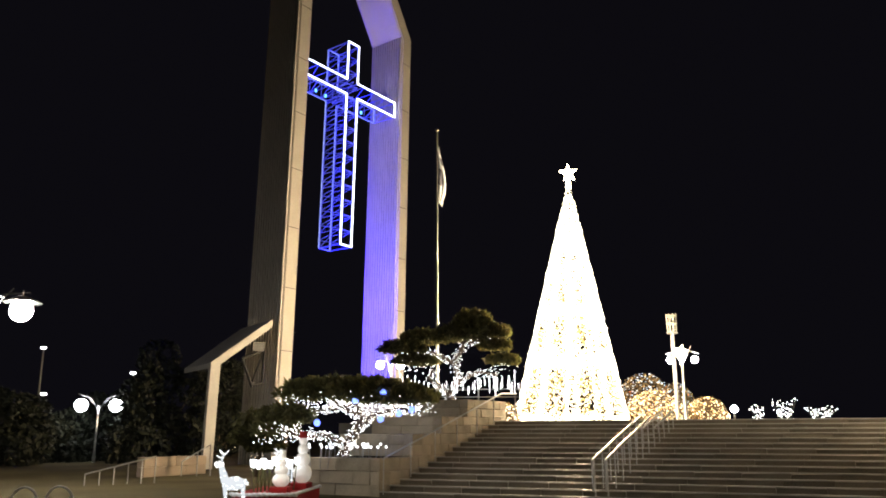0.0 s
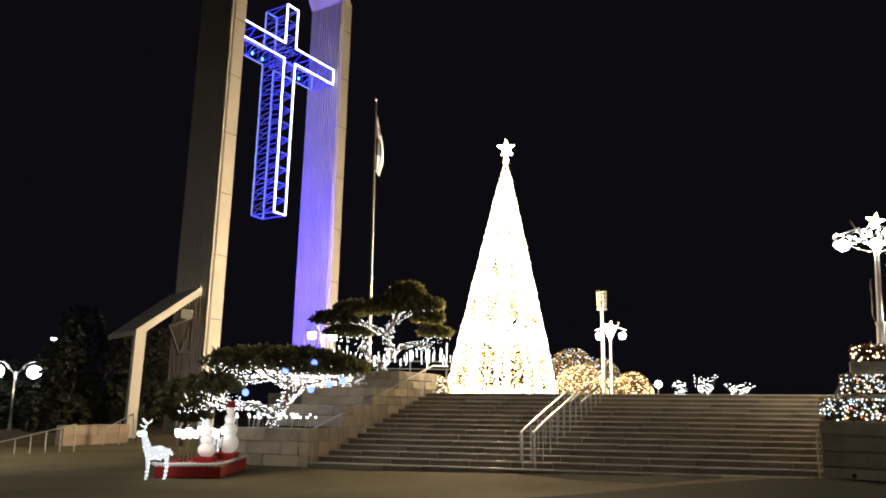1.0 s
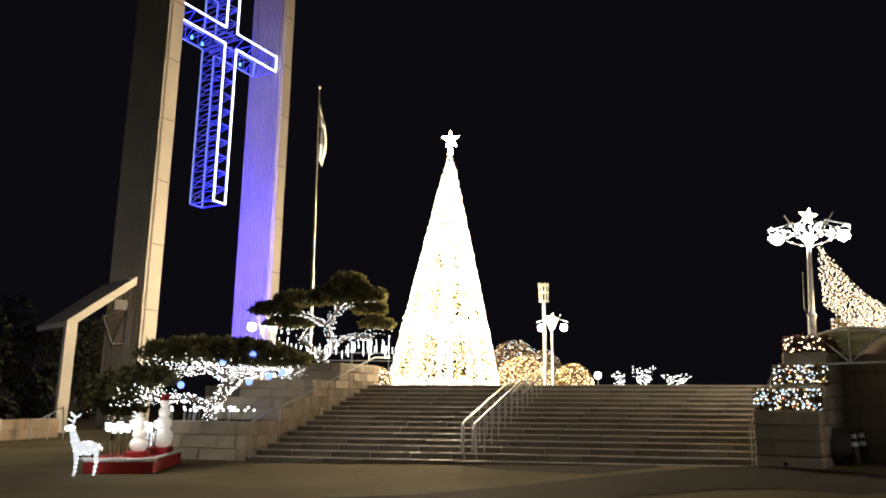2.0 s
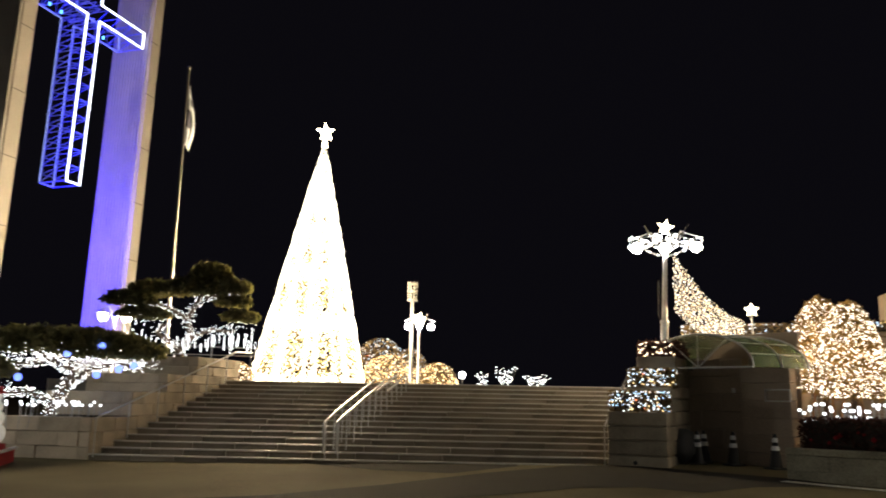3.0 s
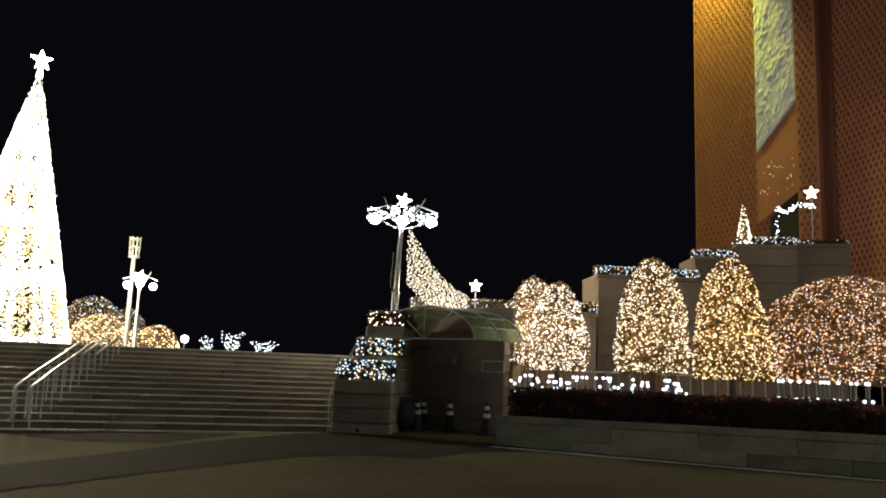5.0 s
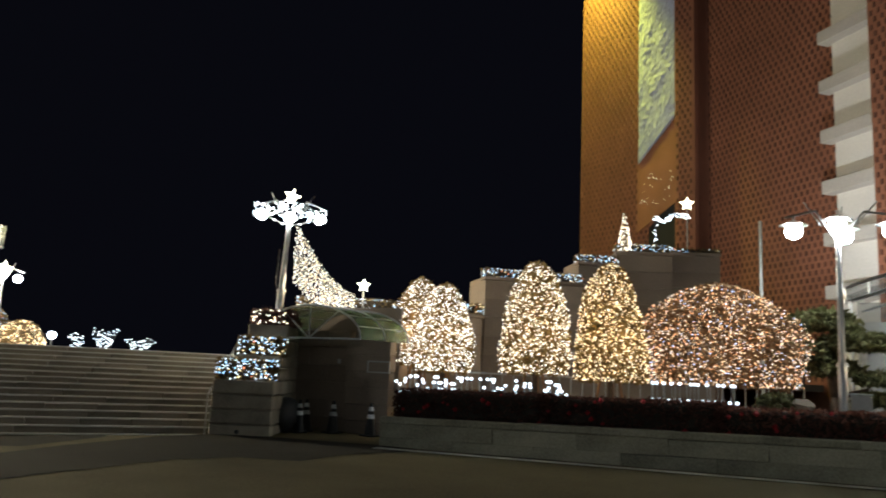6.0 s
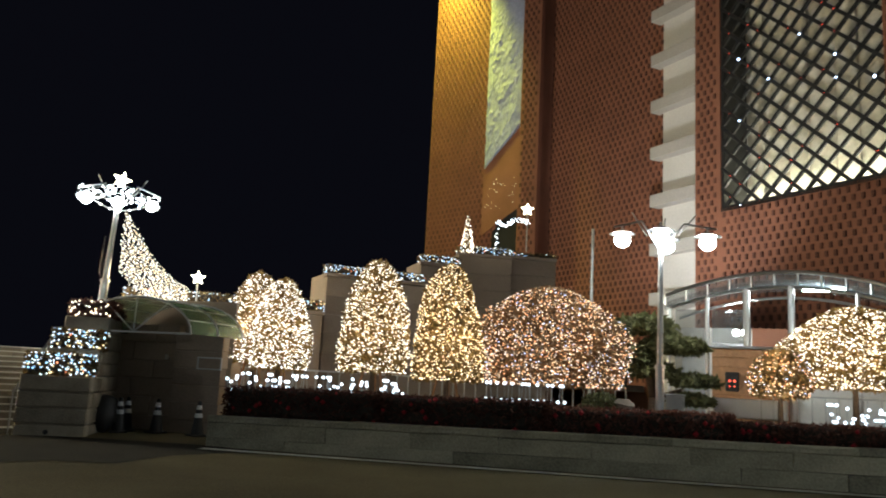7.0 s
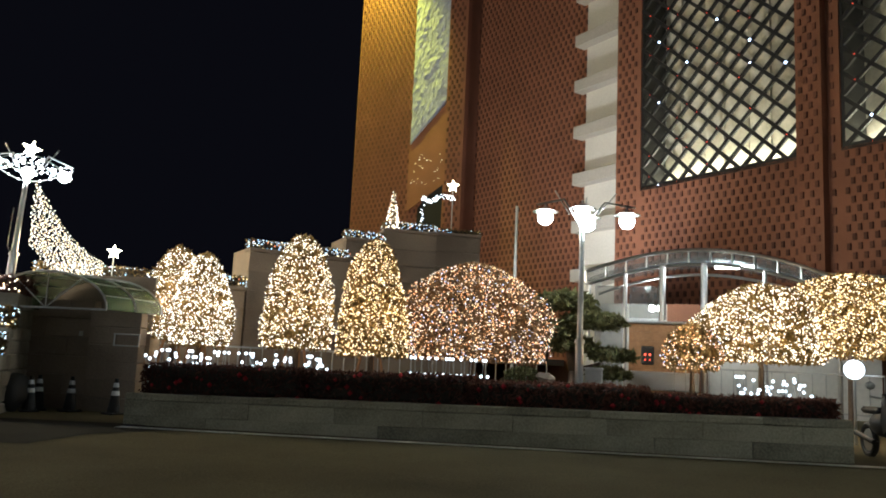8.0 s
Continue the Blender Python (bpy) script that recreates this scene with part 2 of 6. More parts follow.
def pipe(bm, pts, r, seg=8):
    """One tube swept along the points; closed where the last meets the first."""
    pts = [Vector(p) for p in pts]
    closed = (pts[0] - pts[-1]).length < 1e-6
    if closed:
        pts = pts[:-1]
    n = len(pts)
    rings, ref = [], None
    for i, p in enumerate(pts):
        a = pts[(i - 1) % n] if closed or i else p
        b = pts[(i + 1) % n] if closed or i < n - 1 else p
        d1, d2 = (p - a).normalized(), (b - p).normalized()
        t = (d1 + d2).normalized() if (d1 + d2).length > 1e-6 else (d2 if d2.length else d1)
        if ref is None:
            ref = t.orthogonal().normalized()
        u = (ref - t * ref.dot(t)).normalized()
        ref = u
        v = t.cross(u)
        k = 1 / max(0.5, math.sqrt(max(0.05, (1 + d1.dot(d2)) / 2))) if d1.length and d2.length else 1
        rings.append([bm.verts.new(p + (u * math.cos(2 * math.pi * j / seg) + v * math.sin(2 * math.pi * j / seg)) * r * k) for j in range(seg)])
    for a, b in zip(rings, rings[1:] + (rings[:1] if closed else [])):
        for j in range(seg):
            bm.faces.new((a[j], a[(j + 1) % seg], b[(j + 1) % seg], b[j]))
    if not closed:
        bm.faces.new(rings[0][::-1])
        bm.faces.new(rings[-1])
    return bm


def ball(bm, c, r, u=12, v=8, squash=(1, 1, 1)):
    m = Matrix.Translation(c) @ Matrix.Diagonal((*squash, 1))
    bmesh.ops.create_uvsphere(bm, u_segments=u, v_segments=v, radius=r, matrix=m)
    return bm


def prism(bm, outline, y0, y1):
    """An outline in x and z, carried from y0 to y1."""
    a = [bm.verts.new((x, y0, z)) for x, z in outline]
    b = [bm.verts.new((x, y1, z)) for x, z in outline]
    n = len(outline)
    bm.faces.new(a)
    bm.faces.new(b[::-1])
    for i in range(n):
        bm.faces.new((a[i], b[i], b[(i + 1) % n], a[(i + 1) % n]))
    bmesh.ops.recalc_face_normals(bm, faces=bm.faces[:])
    return bm


def star_outline(r, inner=0.45, turn=0.0, c=(0, 0)):
    return [(c[0] + (r if k % 2 == 0 else r * inner) * math.sin(radians(36 * k + turn)), c[1] + (r if k % 2 == 0 else r * inner) * math.cos(radians(36 * k + turn))) for k in range(10)]


OCTA = np.array([(1, 0, 0), (-1, 0, 0), (0, 1, 0), (0, -1, 0), (0, 0, 1), (0, 0, -1)], float)
OCTF = np.array([(0, 2, 4), (2, 1, 4), (1, 3, 4), (3, 0, 4), (2, 0, 5), (1, 2, 5), (3, 1, 5), (0, 3, 5)])


def raw(name, verts, faces, material, parent, label="", kind=""):
    me = bpy.data.meshes.new(name)
    me.from_pydata(verts.tolist(), [], faces.tolist())
    me.materials.append(material)
    ob = new(name, me)
    ob.parent = parent
    return tagged(ob, label, kind=kind)


def bulbs(name, pts, r, material, parent, label="", jitter=0.3):
    pts = np.asarray(pts, float)
    n = len(pts)
    rr = r * (1 + jitter * (np.random.rand(n, 1, 1) * 2 - 1))
    v = (pts[:, None] + rr * OCTA).reshape(-1, 3)
    f = (OCTF[None] + 6 * np.arange(n)[:, None, None]).reshape(-1, 3)
    return raw(name, v, f, material, parent, label, "stuff")


def leaves(name, pts, size, material, parent, label="", long=1.6):
    """Small four-sided leaves turned every way."""
    pts = np.asarray(pts, float)
    n = len(pts)
    a = np.random.randn(n, 3)
    a /= np.linalg.norm(a, axis=1, keepdims=True)
    b = np.cross(a, np.random.randn(n, 3))
    b /= np.linalg.norm(b, axis=1, keepdims=True)
    s = size * (0.6 + 0.8 * np.random.rand(n, 1))
    v = np.stack([pts - a * s * long, pts + b * s * 0.5, pts + a * s * long, pts - b * s * 0.5], 1).reshape(-1, 3)
    f = np.array([0, 1, 2, 3]) + 4 * np.arange(n)[:, None]
    return raw(name, v, f, material, parent, label, "stuff")


BLOCKS = {}


def block(name, c, s, material, parent, turn=0.0, bevel=0.013):
    key = (material.name, bevel, random.randint(0, 3), *(round(k, 2) for k in s))
    if key not in BLOCKS:
        gap = 0.007 if material.name != "mossy_stone" else 0.003
        bm = box(bmesh.new(), (0, 0, 0), [max(0.02, k - gap) for k in s], bevel=bevel)
        rough = 0.009
        for v in bm.verts:
            v.co += Vector((random.uniform(-1, 1), random.uniform(-1, 1), random.uniform(-1, 1))) * rough
        me = bpy.data.meshes.new(name)
        bm.to_mesh(me)
        bm.free()
        me.materials.append(material)
        BLOCKS[key] = me
    ob = new(name, BLOCKS[key])
    ob.parent = parent
    ob.matrix_local = pose(*c, 0, 0, turn)
    return ob


def block_wall(parent, x0, x1, y, z0, z1, courses, length, material, depth=0.3, axis="x", name="stone", bevel=0.013):
    """Courses of stone blocks along x at depth y (or along y at x=y, for axis 'y'), with broken joints."""
    h = (z1 - z0) / courses
    for k in range(courses):
        n = max(1, round((x1 - x0) / length))
        w = (x1 - x0) / n
        cuts = [x0 + w * i for i in range(n + 1)]
        if k % 2 and n > 1:
            cuts = [x0] + [x0 + w * (i + 0.5) for i in range(n)] + [x1]
        for a, b in zip(cuts, cuts[1:]):
            j = random.uniform(-0.008, 0.008)
            c, s = ((a + b) / 2, y + j, z0 + h * (k + 0.5)), (b - a, depth, h)
            if axis == "y":
                c, s = (y + j, (a + b) / 2, c[2]), (depth, b - a, h)
            block(name, c, s, material, parent, bevel=bevel)


# ---- ground ----
def ground():
    bm = bmesh.new()
    xs = [-900, -300, -120, -60, -40, -25, -15, -8, -4, -2] + [k * 1.0 for k in range(0, 31)] + [40, 60, 120, 300, 900]
    ys = [-900, -200, -60, -25, -12, -6, 0, 4, 8, 11, 14, 17, 20, 23, 26, 30, 36, 45, 60, 120, 300, 900]
    grid = [[bm.verts.new((x, y, rise(min(x, 30)))) for x in xs] for y in ys]
    for j in range(len(ys) - 1):
        for i in range(len(xs) - 1):
            bm.faces.new((grid[j][i], grid[j][i + 1], grid[j + 1][i + 1], grid[j + 1][i]))
    return tagged(part("ground", bm, ASPHALT, None, smooth=True), "worn grey asphalt forecourt, rising gently to one side", "ground", kind="structure")


ground()


def asphalt_patch(name, plan, label):
    """A dark asphalt polygon laid flush into the forecourt."""
    bm = bmesh.new()
    bm.faces.new([bm.verts.new((x, y, rise(x) + 0.009)) for x, y in plan])
    bmesh.ops.triangulate(bm, faces=bm.faces[:])
    return tagged(part(name, bm, DARK_ASPHALT, None), label, "road", kind="structure")


# The strip's right end also paints in the shade beside the planter.
asphalt_patch("road", [(-5.81, 13.73), (-0.86, 13.22), (1.89, 13.49), (4.02, 14.35), (6.48, 15.67), (8.74, 16.5), (9.98, 16.37), (10.61, 15.2), (11.58, 12.86), (11.59, 11.57), (9.94, 11.96), (8.58, 11.61), (8.04, 12.52), (6.99, 12.83), (4.61, 12.23), (2.11, 11.35), (0.37, 10.29), (-5.92, 8.91)], "darker asphalt strip crossing the forecourt, with the planter's shade painted in")
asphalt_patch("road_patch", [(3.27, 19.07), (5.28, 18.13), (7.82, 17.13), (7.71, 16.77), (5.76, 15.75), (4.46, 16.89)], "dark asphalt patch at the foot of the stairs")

# The stairs' own frame: x along the treads, y up the flight.
STAIR_TURN = -22.23
STAIR = pose(-1.28, 20.87, 0, 0, 0, STAIR_TURN)
TOP, STEPS, GOING = 1.95, 15, 7.1
RISER, TREAD = TOP / STEPS, GOING / STEPS


def stairs():
    st = thing("stairs", STAIR.translation, STAIR_TURN, "wide flight of worn granite steps with pale edges", "stairs", kind="structure")
    for k in range(STEPS):
        w = 12.0 + 0.5 * TREAD * k
        z = RISER * k
        n = 12
        for i in range(n):
            a, b = w * i / n, w * (i + 1) / n
            block("step_stone", ((a + b) / 2, TREAD * k + 0.3 + 0.02, z + RISER / 2 - 0.06 - 0.012 + random.uniform(-0.002, 0.002)), (b - a, 0.6, RISER + 0.12 - 0.022), STEP_STONE, st, bevel=0.004)
        part("nosing", box(bmesh.new(), (w / 2, TREAD * k + 0.03, z + RISER - 0.006), (w, 0.08, 0.03), bevel=0.004), NOSING, st)
    return st


stairs()


def plaza():
    bm = bmesh.new()
    box(bm, (27.6, GOING + 45, TOP - 0.15), (60, 90, 0.3))
    box(bm, (-4.4, 9.5 + 20, TOP / 2 - 0.004), (4.0, 40, TOP))
    p = thing("plaza_floor", STAIR.translation, STAIR_TURN, "raised paved terrace at the head of the steps", "terrace", kind="structure")
    part("paving", bm, PAVING, p)


plaza()


CHEEK_TURN = STAIR_TURN - 8.5


def cheek_left():
    c = thing("retaining_wall", STAIR.translation, CHEEK_TURN, "stepped granite block wall beside the stairs, planted on top", "wall", kind="structure")
    tiers = [(0.0, 1.6, 0.95), (1.6, 3.2, 1.55), (3.2, 4.8, 2.05), (4.8, 7.6, 2.6)]
    for k, (y0, y1, z) in enumerate(tiers):
        z0 = tiers[k - 1][2] if k else -0.05
        n = 3 if k == 0 else 2
        block_wall(c, -2.5, -0.3, y0 + 0.15, z0, z, n, 1.1, GRANITE)
        block_wall(c, y0, 7.6, -0.15, z0, z, n, 0.95, GRANITE, axis="y")
        part("planting_bed", box(bmesh.new(), (-1.4, (y0 + y1) / 2 + 0.3, z / 2 - 0.08), (2.2, y1 - y0, z)), SOIL, c)
    return c


cheek_left()


def handrail(name, pts, posts, height, label, twin=0.0, turn=STAIR_TURN):
    h = thing(name, STAIR.translation, turn, label, "handrail", "stair rails")
    for dx in ((0.0, twin) if twin else (0.0,)):
        part("rail", pipe(bmesh.new(), [(x + dx, y, z) for x, y, z in pts], 0.025), STEEL, h)
        for x, y, z in posts:
            part("post", rod(bmesh.new(), (x + dx, y, z), (x + dx, y, z + height), 0.015), STEEL, h)
    if twin:
        for z in (0.12, 0.32):
            part("rung", rod(bmesh.new(), (pts[0][0], pts[0][1], pts[0][2] - height + z), (pts[0][0] + twin, pts[0][1], pts[0][2] - height + z), 0.014), STEEL, h)
    return h


def slope_z(y):
    return max(0.0, min(TOP, y / GOING * TOP)) + RISER * 0.5


handrail("stair_rail", [(0.12, y, slope_z(y) + 0.87) for y in (-0.05, 2.3, 4.7, 7.0)] + [(0.12, 8.2, TOP + 0.95)], [(0.12, y, slope_z(y)) for y in (0.0, 1.3, 2.6, 3.9, 5.2, 6.4)] + [(0.12, 8.1, TOP)], 0.87, "polished steel handrail along the granite wall", turn=CHEEK_TURN)
handrail("stair_rail", [(5.42, 0.15, 0.25), (5.42, 0.15, 0.95), (5.45, 0.25, 1.0)] + [(5.4 + 0.17 * y, y, slope_z(y) + 0.87) for y in (1.9, 3.9)], [(5.4 + 0.17 * (0.25 + 0.55 * k), 0.25 + 0.55 * k, slope_z(0.25 + 0.55 * k)) for k in range(7)], 0.87, "double steel handrail with many posts in the middle of the steps", twin=0.3)
handrail("stair_rail", [(6.06 + 0.2 * (y - 3.9), y, slope_z(y) + 0.5) for y in (4.1, 5.9)], [(6.06 + 0.2 * (0.45 * k + 0.2), 4.1 + 0.45 * k, slope_z(4.1 + 0.45 * k)) for k in range(5)], 0.5, "shorter upper run of the double steel handrail", twin=0.3)
handrail("stair_rail", [(11.8 + 0.3 * y, y, slope_z(y) + 0.9) for y in (0.05, 2.0, 4.0, 5.5)], [(11.8 + 0.3 * y, y, slope_z(y) - 0.1) for y in (0.05, 2.0, 4.0)], 0.98, "steel handrail along the lit stone pier")


# ---- the pier beside the steps, with its lamp ----
def hedge(name, m_pos, turn, size, material, label, n, leaf=0.05, lights=None, count=0, r=0.03, blossoms=0):
    L, W, H = size
    h = thing(name, m_pos, turn, label, "hedge", "clipped hedges")
    part("core", box(bmesh.new(), (0, 0, H / 2), (L * 0.94, W * 0.85, H * 0.92), bevel=0.06), SOIL, h, "dark twigs inside the hedge")
    p = np.random.rand(n, 3) * 2 - 1
    side = np.random.randint(0, 3, n)
    sgn = np.sign(np.random.rand(n) - 0.5)
    for k in range(3):
        p[side == k, k] = sgn[side == k] * (0.93 + 0.1 * np.random.rand((side == k).sum()))
    q = p * np.array([L / 2, W / 2, H / 2]) + np.array([0, 0, H / 2]) + np.random.randn(n, 3) * 0.02
    leaves("foliage", q, leaf, material, h)
    if count:
        s = np.random.rand(count, 3) * 2 - 1
        k = np.random.rand(count)
        s[k < 0.55, 1] = -1.05
        s[(k >= 0.55) & (k < 0.9), 2] = 1.05
        s[k >= 0.9, 0] = np.sign(s[k >= 0.9, 0]) * 1.03
        bulbs("light_string", s * np.array([L / 2, W / 2, H / 2]) + np.array([0, 0, H / 2]), r, lights, h, "string of small bulbs")
    if blossoms:
        s = np.random.rand(blossoms, 3) * 2 - 1
        s[:, 1] = -1.02
        bulbs("blossom", s * np.array([L / 2, W / 2, H / 2]) + np.array([0, 0, H / 2]), 0.045, BLOSSOM, h, "red blossoms")
    return h


PIER_TURN = -46.96
PIER = pose(9.74, 16.43, 0, 0, 0, PIER_TURN)


def pier():
    p = thing("stone_pier", PIER.translation, PIER_TURN, "stepped granite pier at the side of the stairs", "pier", kind="structure")
    tiers = [(0.0, 0.0, 1.3, 0.05, 1.34, 4, 4.2), (0.33, 0.55, 1.3, 1.34, 1.9, 2, 4.2), (0.42, 1.1, 1.3, 1.9, 2.62, 2, 4.2)]
    for x0, y0, x1, z0, z1, n, y1 in tiers:
        block_wall(p, x0, x1 + 0.06, y0 + 0.15, z0, z1, n, 3.0, PIER_STONE, bevel=0.03)
        block_wall(p, y0 + 0.3, y1, x1 - 0.09, z0, z1, n, 1.4, PIER_STONE, axis="y", bevel=0.03)
        block_wall(p, y0 + 0.3, y1, x0 + 0.15, z0, z1, n, 1.4, PIER_STONE, axis="y", bevel=0.03)
        part("fill", box(bmesh.new(), ((x0 + x1) / 2 + 0.08, (y0 + 4.2) / 2 + 0.1, z1 / 2 - 0.02), (x1 - x0 - 0.2, 4.0 - y0, z1 - 0.1)), SOIL, p)
    part("drain_hole", rod(bmesh.new(), (0.62, -0.012, 0.22), (0.62, 0.03, 0.22), 0.05), RUBBER, p, "dark round drain outlet")


pier()
hedge("hedge", PIER @ Vector((0.68, 0.28, 1.34)), PIER_TURN, (1.25, 0.5, 0.42), LEAF, "low clipped shrub wrapped in blue and white fairy lights", 1500, 0.04, L_PARTY, 190, 0.019)
hedge("hedge", PIER @ Vector((0.86, 0.83, 1.9)), PIER_TURN, (1.0, 0.5, 0.38), LEAF, "low clipped shrub wrapped in gold and blue fairy lights", 1300, 0.04, L_PARTY, 140, 0.019)
hedge("hedge", PIER @ Vector((0.95, 1.7, 2.62)), PIER_TURN, (0.95, 1.1, 0.34), LEAF_RED, "brown clipped shrub edged with a few warm bulbs", 1400, 0.04, L_WARM, 60, 0.018)


# ---- lamps ----
def lamp_standard(name, base, height, arms, label, globe=0.19, star=0.0, hats=True, turn=0.0, ring=0.0, material=STEEL, group="lamp posts", lit=None):
    """A lamp post; arms: (dx, dz) of each globe from the top of the pole."""
    l = thing(name, base, turn, label, "street lamp", group)
    part("pole", rod(bmesh.new(), (0, 0, 0), (0, 0, height), 0.075, 0.05, 12), material, l)
    part("sleeve", rod(bmesh.new(), (0, 0, 0), (0, 0, height * 0.34), 0.095, 0.09, 12), material, l, "thicker lower sleeve of the pole")
    part("collar", rod(bmesh.new(), (0, 0, height * 0.34), (0, 0, height * 0.36), 0.12, 0.1, 12), material, l)
    part("base_plate", rod(bmesh.new(), (0, 0, 0), (0, 0, 0.06), 0.17, 0.17, 12), material, l)
    for dx, dz in arms:
        if dx:
            s = 1 if dx > 0 else -1
            part("arm", pipe(bmesh.new(), [(0, 0, height - 0.25), (dx * 0.5, 0, height + dz + 0.42), (dx + 0.18 * s, 0, height + dz + globe * 1.75)], 0.022), material, l)
            part("finial", pipe(bmesh.new(), [(dx * 0.35, 0, height + 0.1), (dx * 0.75, 0, height + dz + 0.62)], 0.014), material, l)
        lan = part("globe", ball(bmesh.new(), (dx, 0, height + dz), globe, 14, 10), lit or L_GLOBE, l, "glowing white glass globe", smooth=True)
        if hats:
            part("shade", rod(bmesh.new(), (dx, 0, height + dz + globe * 0.75), (dx, 0, height + dz + globe * 1.3), globe * 1.75, globe * 0.5, 16), material, lan)
            part("stem", rod(bmesh.new(), (dx, 0, height + dz + globe * 1.3), (dx, 0, height + dz + globe * 1.9), 0.025), material, lan)
    if star:
        part("star", prism(bmesh.new(), star_outline(star, 0.42, 12, (0, height + ring + star)), -0.05, 0.05), L_STAR, l, "glowing five-pointed star")
    return l


# tall lamp on the pier, crowned with lights
BIG = at(35.45, 20.5)
big_z = 2.62
big = lamp_standard("lamp_post", (BIG.x, BIG.y, big_z), high(11.0, 20.5) - big_z, [(-0.72, 0.0), (0.0, 0.0), (0.78, 0.05)], "tall steel lamp post crowned with bulbs and a star", 0.14, star=0.22, hats=False, turn=-35, ring=0.35)
hz = high(11.0, 20.5) - big_z
big.matrix_world = pose(BIG.x - 0.1, BIG.y + 0.07, big_z - 0.05, 0, 2.2, -35)
ringp = [(0.95 * math.cos(a), 0.55 * math.sin(a), hz + 0.22 + 0.12 * math.sin(3 * a)) for a in np.linspace(0, 2 * math.pi, 26)]
part("crown_ring", pipe(bmesh.new(), ringp, 0.016, 6), GALV, big)
part("crown_ring", pipe(bmesh.new(), [(x, y, z - 0.2) for x, y, z in ringp], 0.016, 6), GALV, big)
bulbs("light_string", [(x * s, y * s, z + dz) for x, y, z in ringp for s, dz in ((0.98, 0.0), (0.98, -0.2), (0.6, -0.1), (0.3, 0.05))], 0.03, L_WHITE, big, "white bulbs round the crown")
part("bracket", pipe(bmesh.new(), [(-0.16, 0, 2.1), (-0.16, 0, 1.2), (-0.05, 0, 1.0)], 0.012), DARK_METAL, big)

# lamp in the planting strip
L3 = at(74.85, 17.3)
lamp_standard("lamp_post", (L3.x, L3.y, 0.7), high(10.9, 17.3) - 0.7, [(-0.83, 0.02), (0.0, 0.1), (0.12, -0.12), (0.98, -0.05)], "steel street lamp with glowing globes under flat shades", 0.17, turn=-75)
# lamps on the terrace and round the forecourt
P2 = at(17.35, 36)
lamp_standard("lamp_post", (P2.x, P2.y, TOP), high(5.0, 36) - TOP, [(-0.5, 0), (0, 0.1), (0.55, 0)], "terrace lamp post with three globes and a star", 0.15, star=0.3, hats=False, turn=-17, ring=0.1)
FB = at(-3.9, 33)
lamp_standard("lamp_post", (FB.x, FB.y, TOP), high(4.86, 33) - TOP, [(-0.43, 0), (0.43, 0)], "terrace lamp post with two bright globes", 0.17, hats=True, turn=4)
# Three lamp posts out of view, added to light the faces turned this way.
for az, r, tn in ((-140, 11, 60), (128, 12, -60), (-78, 19, 60)):
    p = at(az, r)
    lamp_standard("lamp_post", (p.x, p.y, 0), 5.2, [(-0.83, 0), (0.0, 0.1), (0.83, 0)], "unseen street lamp with three globes, added to light the forecourt", 0.2, turn=tn, lit=L_GLOBE_KERB if az > 0 else None)
TL = at(-23.75, 48)
lamp_standard("lamp_post", (TL.x, TL.y, -1.2), high(1.8, 48) + 1.2, [(-0.9, 0), (0.9, 0)], "distant two-armed lamp post with round globes", 0.36, hats=False, turn=24, lit=L_GLOBE_FAR)
NL = at(-31.2, 24)
lamp_standard("lamp_post", (NL.x, NL.y, 0), high(7.86, 24), [(-0.95, 0), (0.0, 0.12), (0.95, 0)], "lamp post with a flat round shade over a bright globe", 0.3, turn=30, lit=L_GLOBE_SIDE)


# ---- arch with the cross ----
LEG_L, LEG_R = at(-12.0, 40), at(-3.6, 46)
ARCH_U = (LEG_R - LEG_L).normalized()
ARCH_TURN = math.degrees(math.atan2(ARCH_U.y, ARCH_U.x))
SPAN = (LEG_R - LEG_L).length
ARCH = pose(LEG_L.x, LEG_L.y, 0, 0, 1.2, ARCH_TURN)


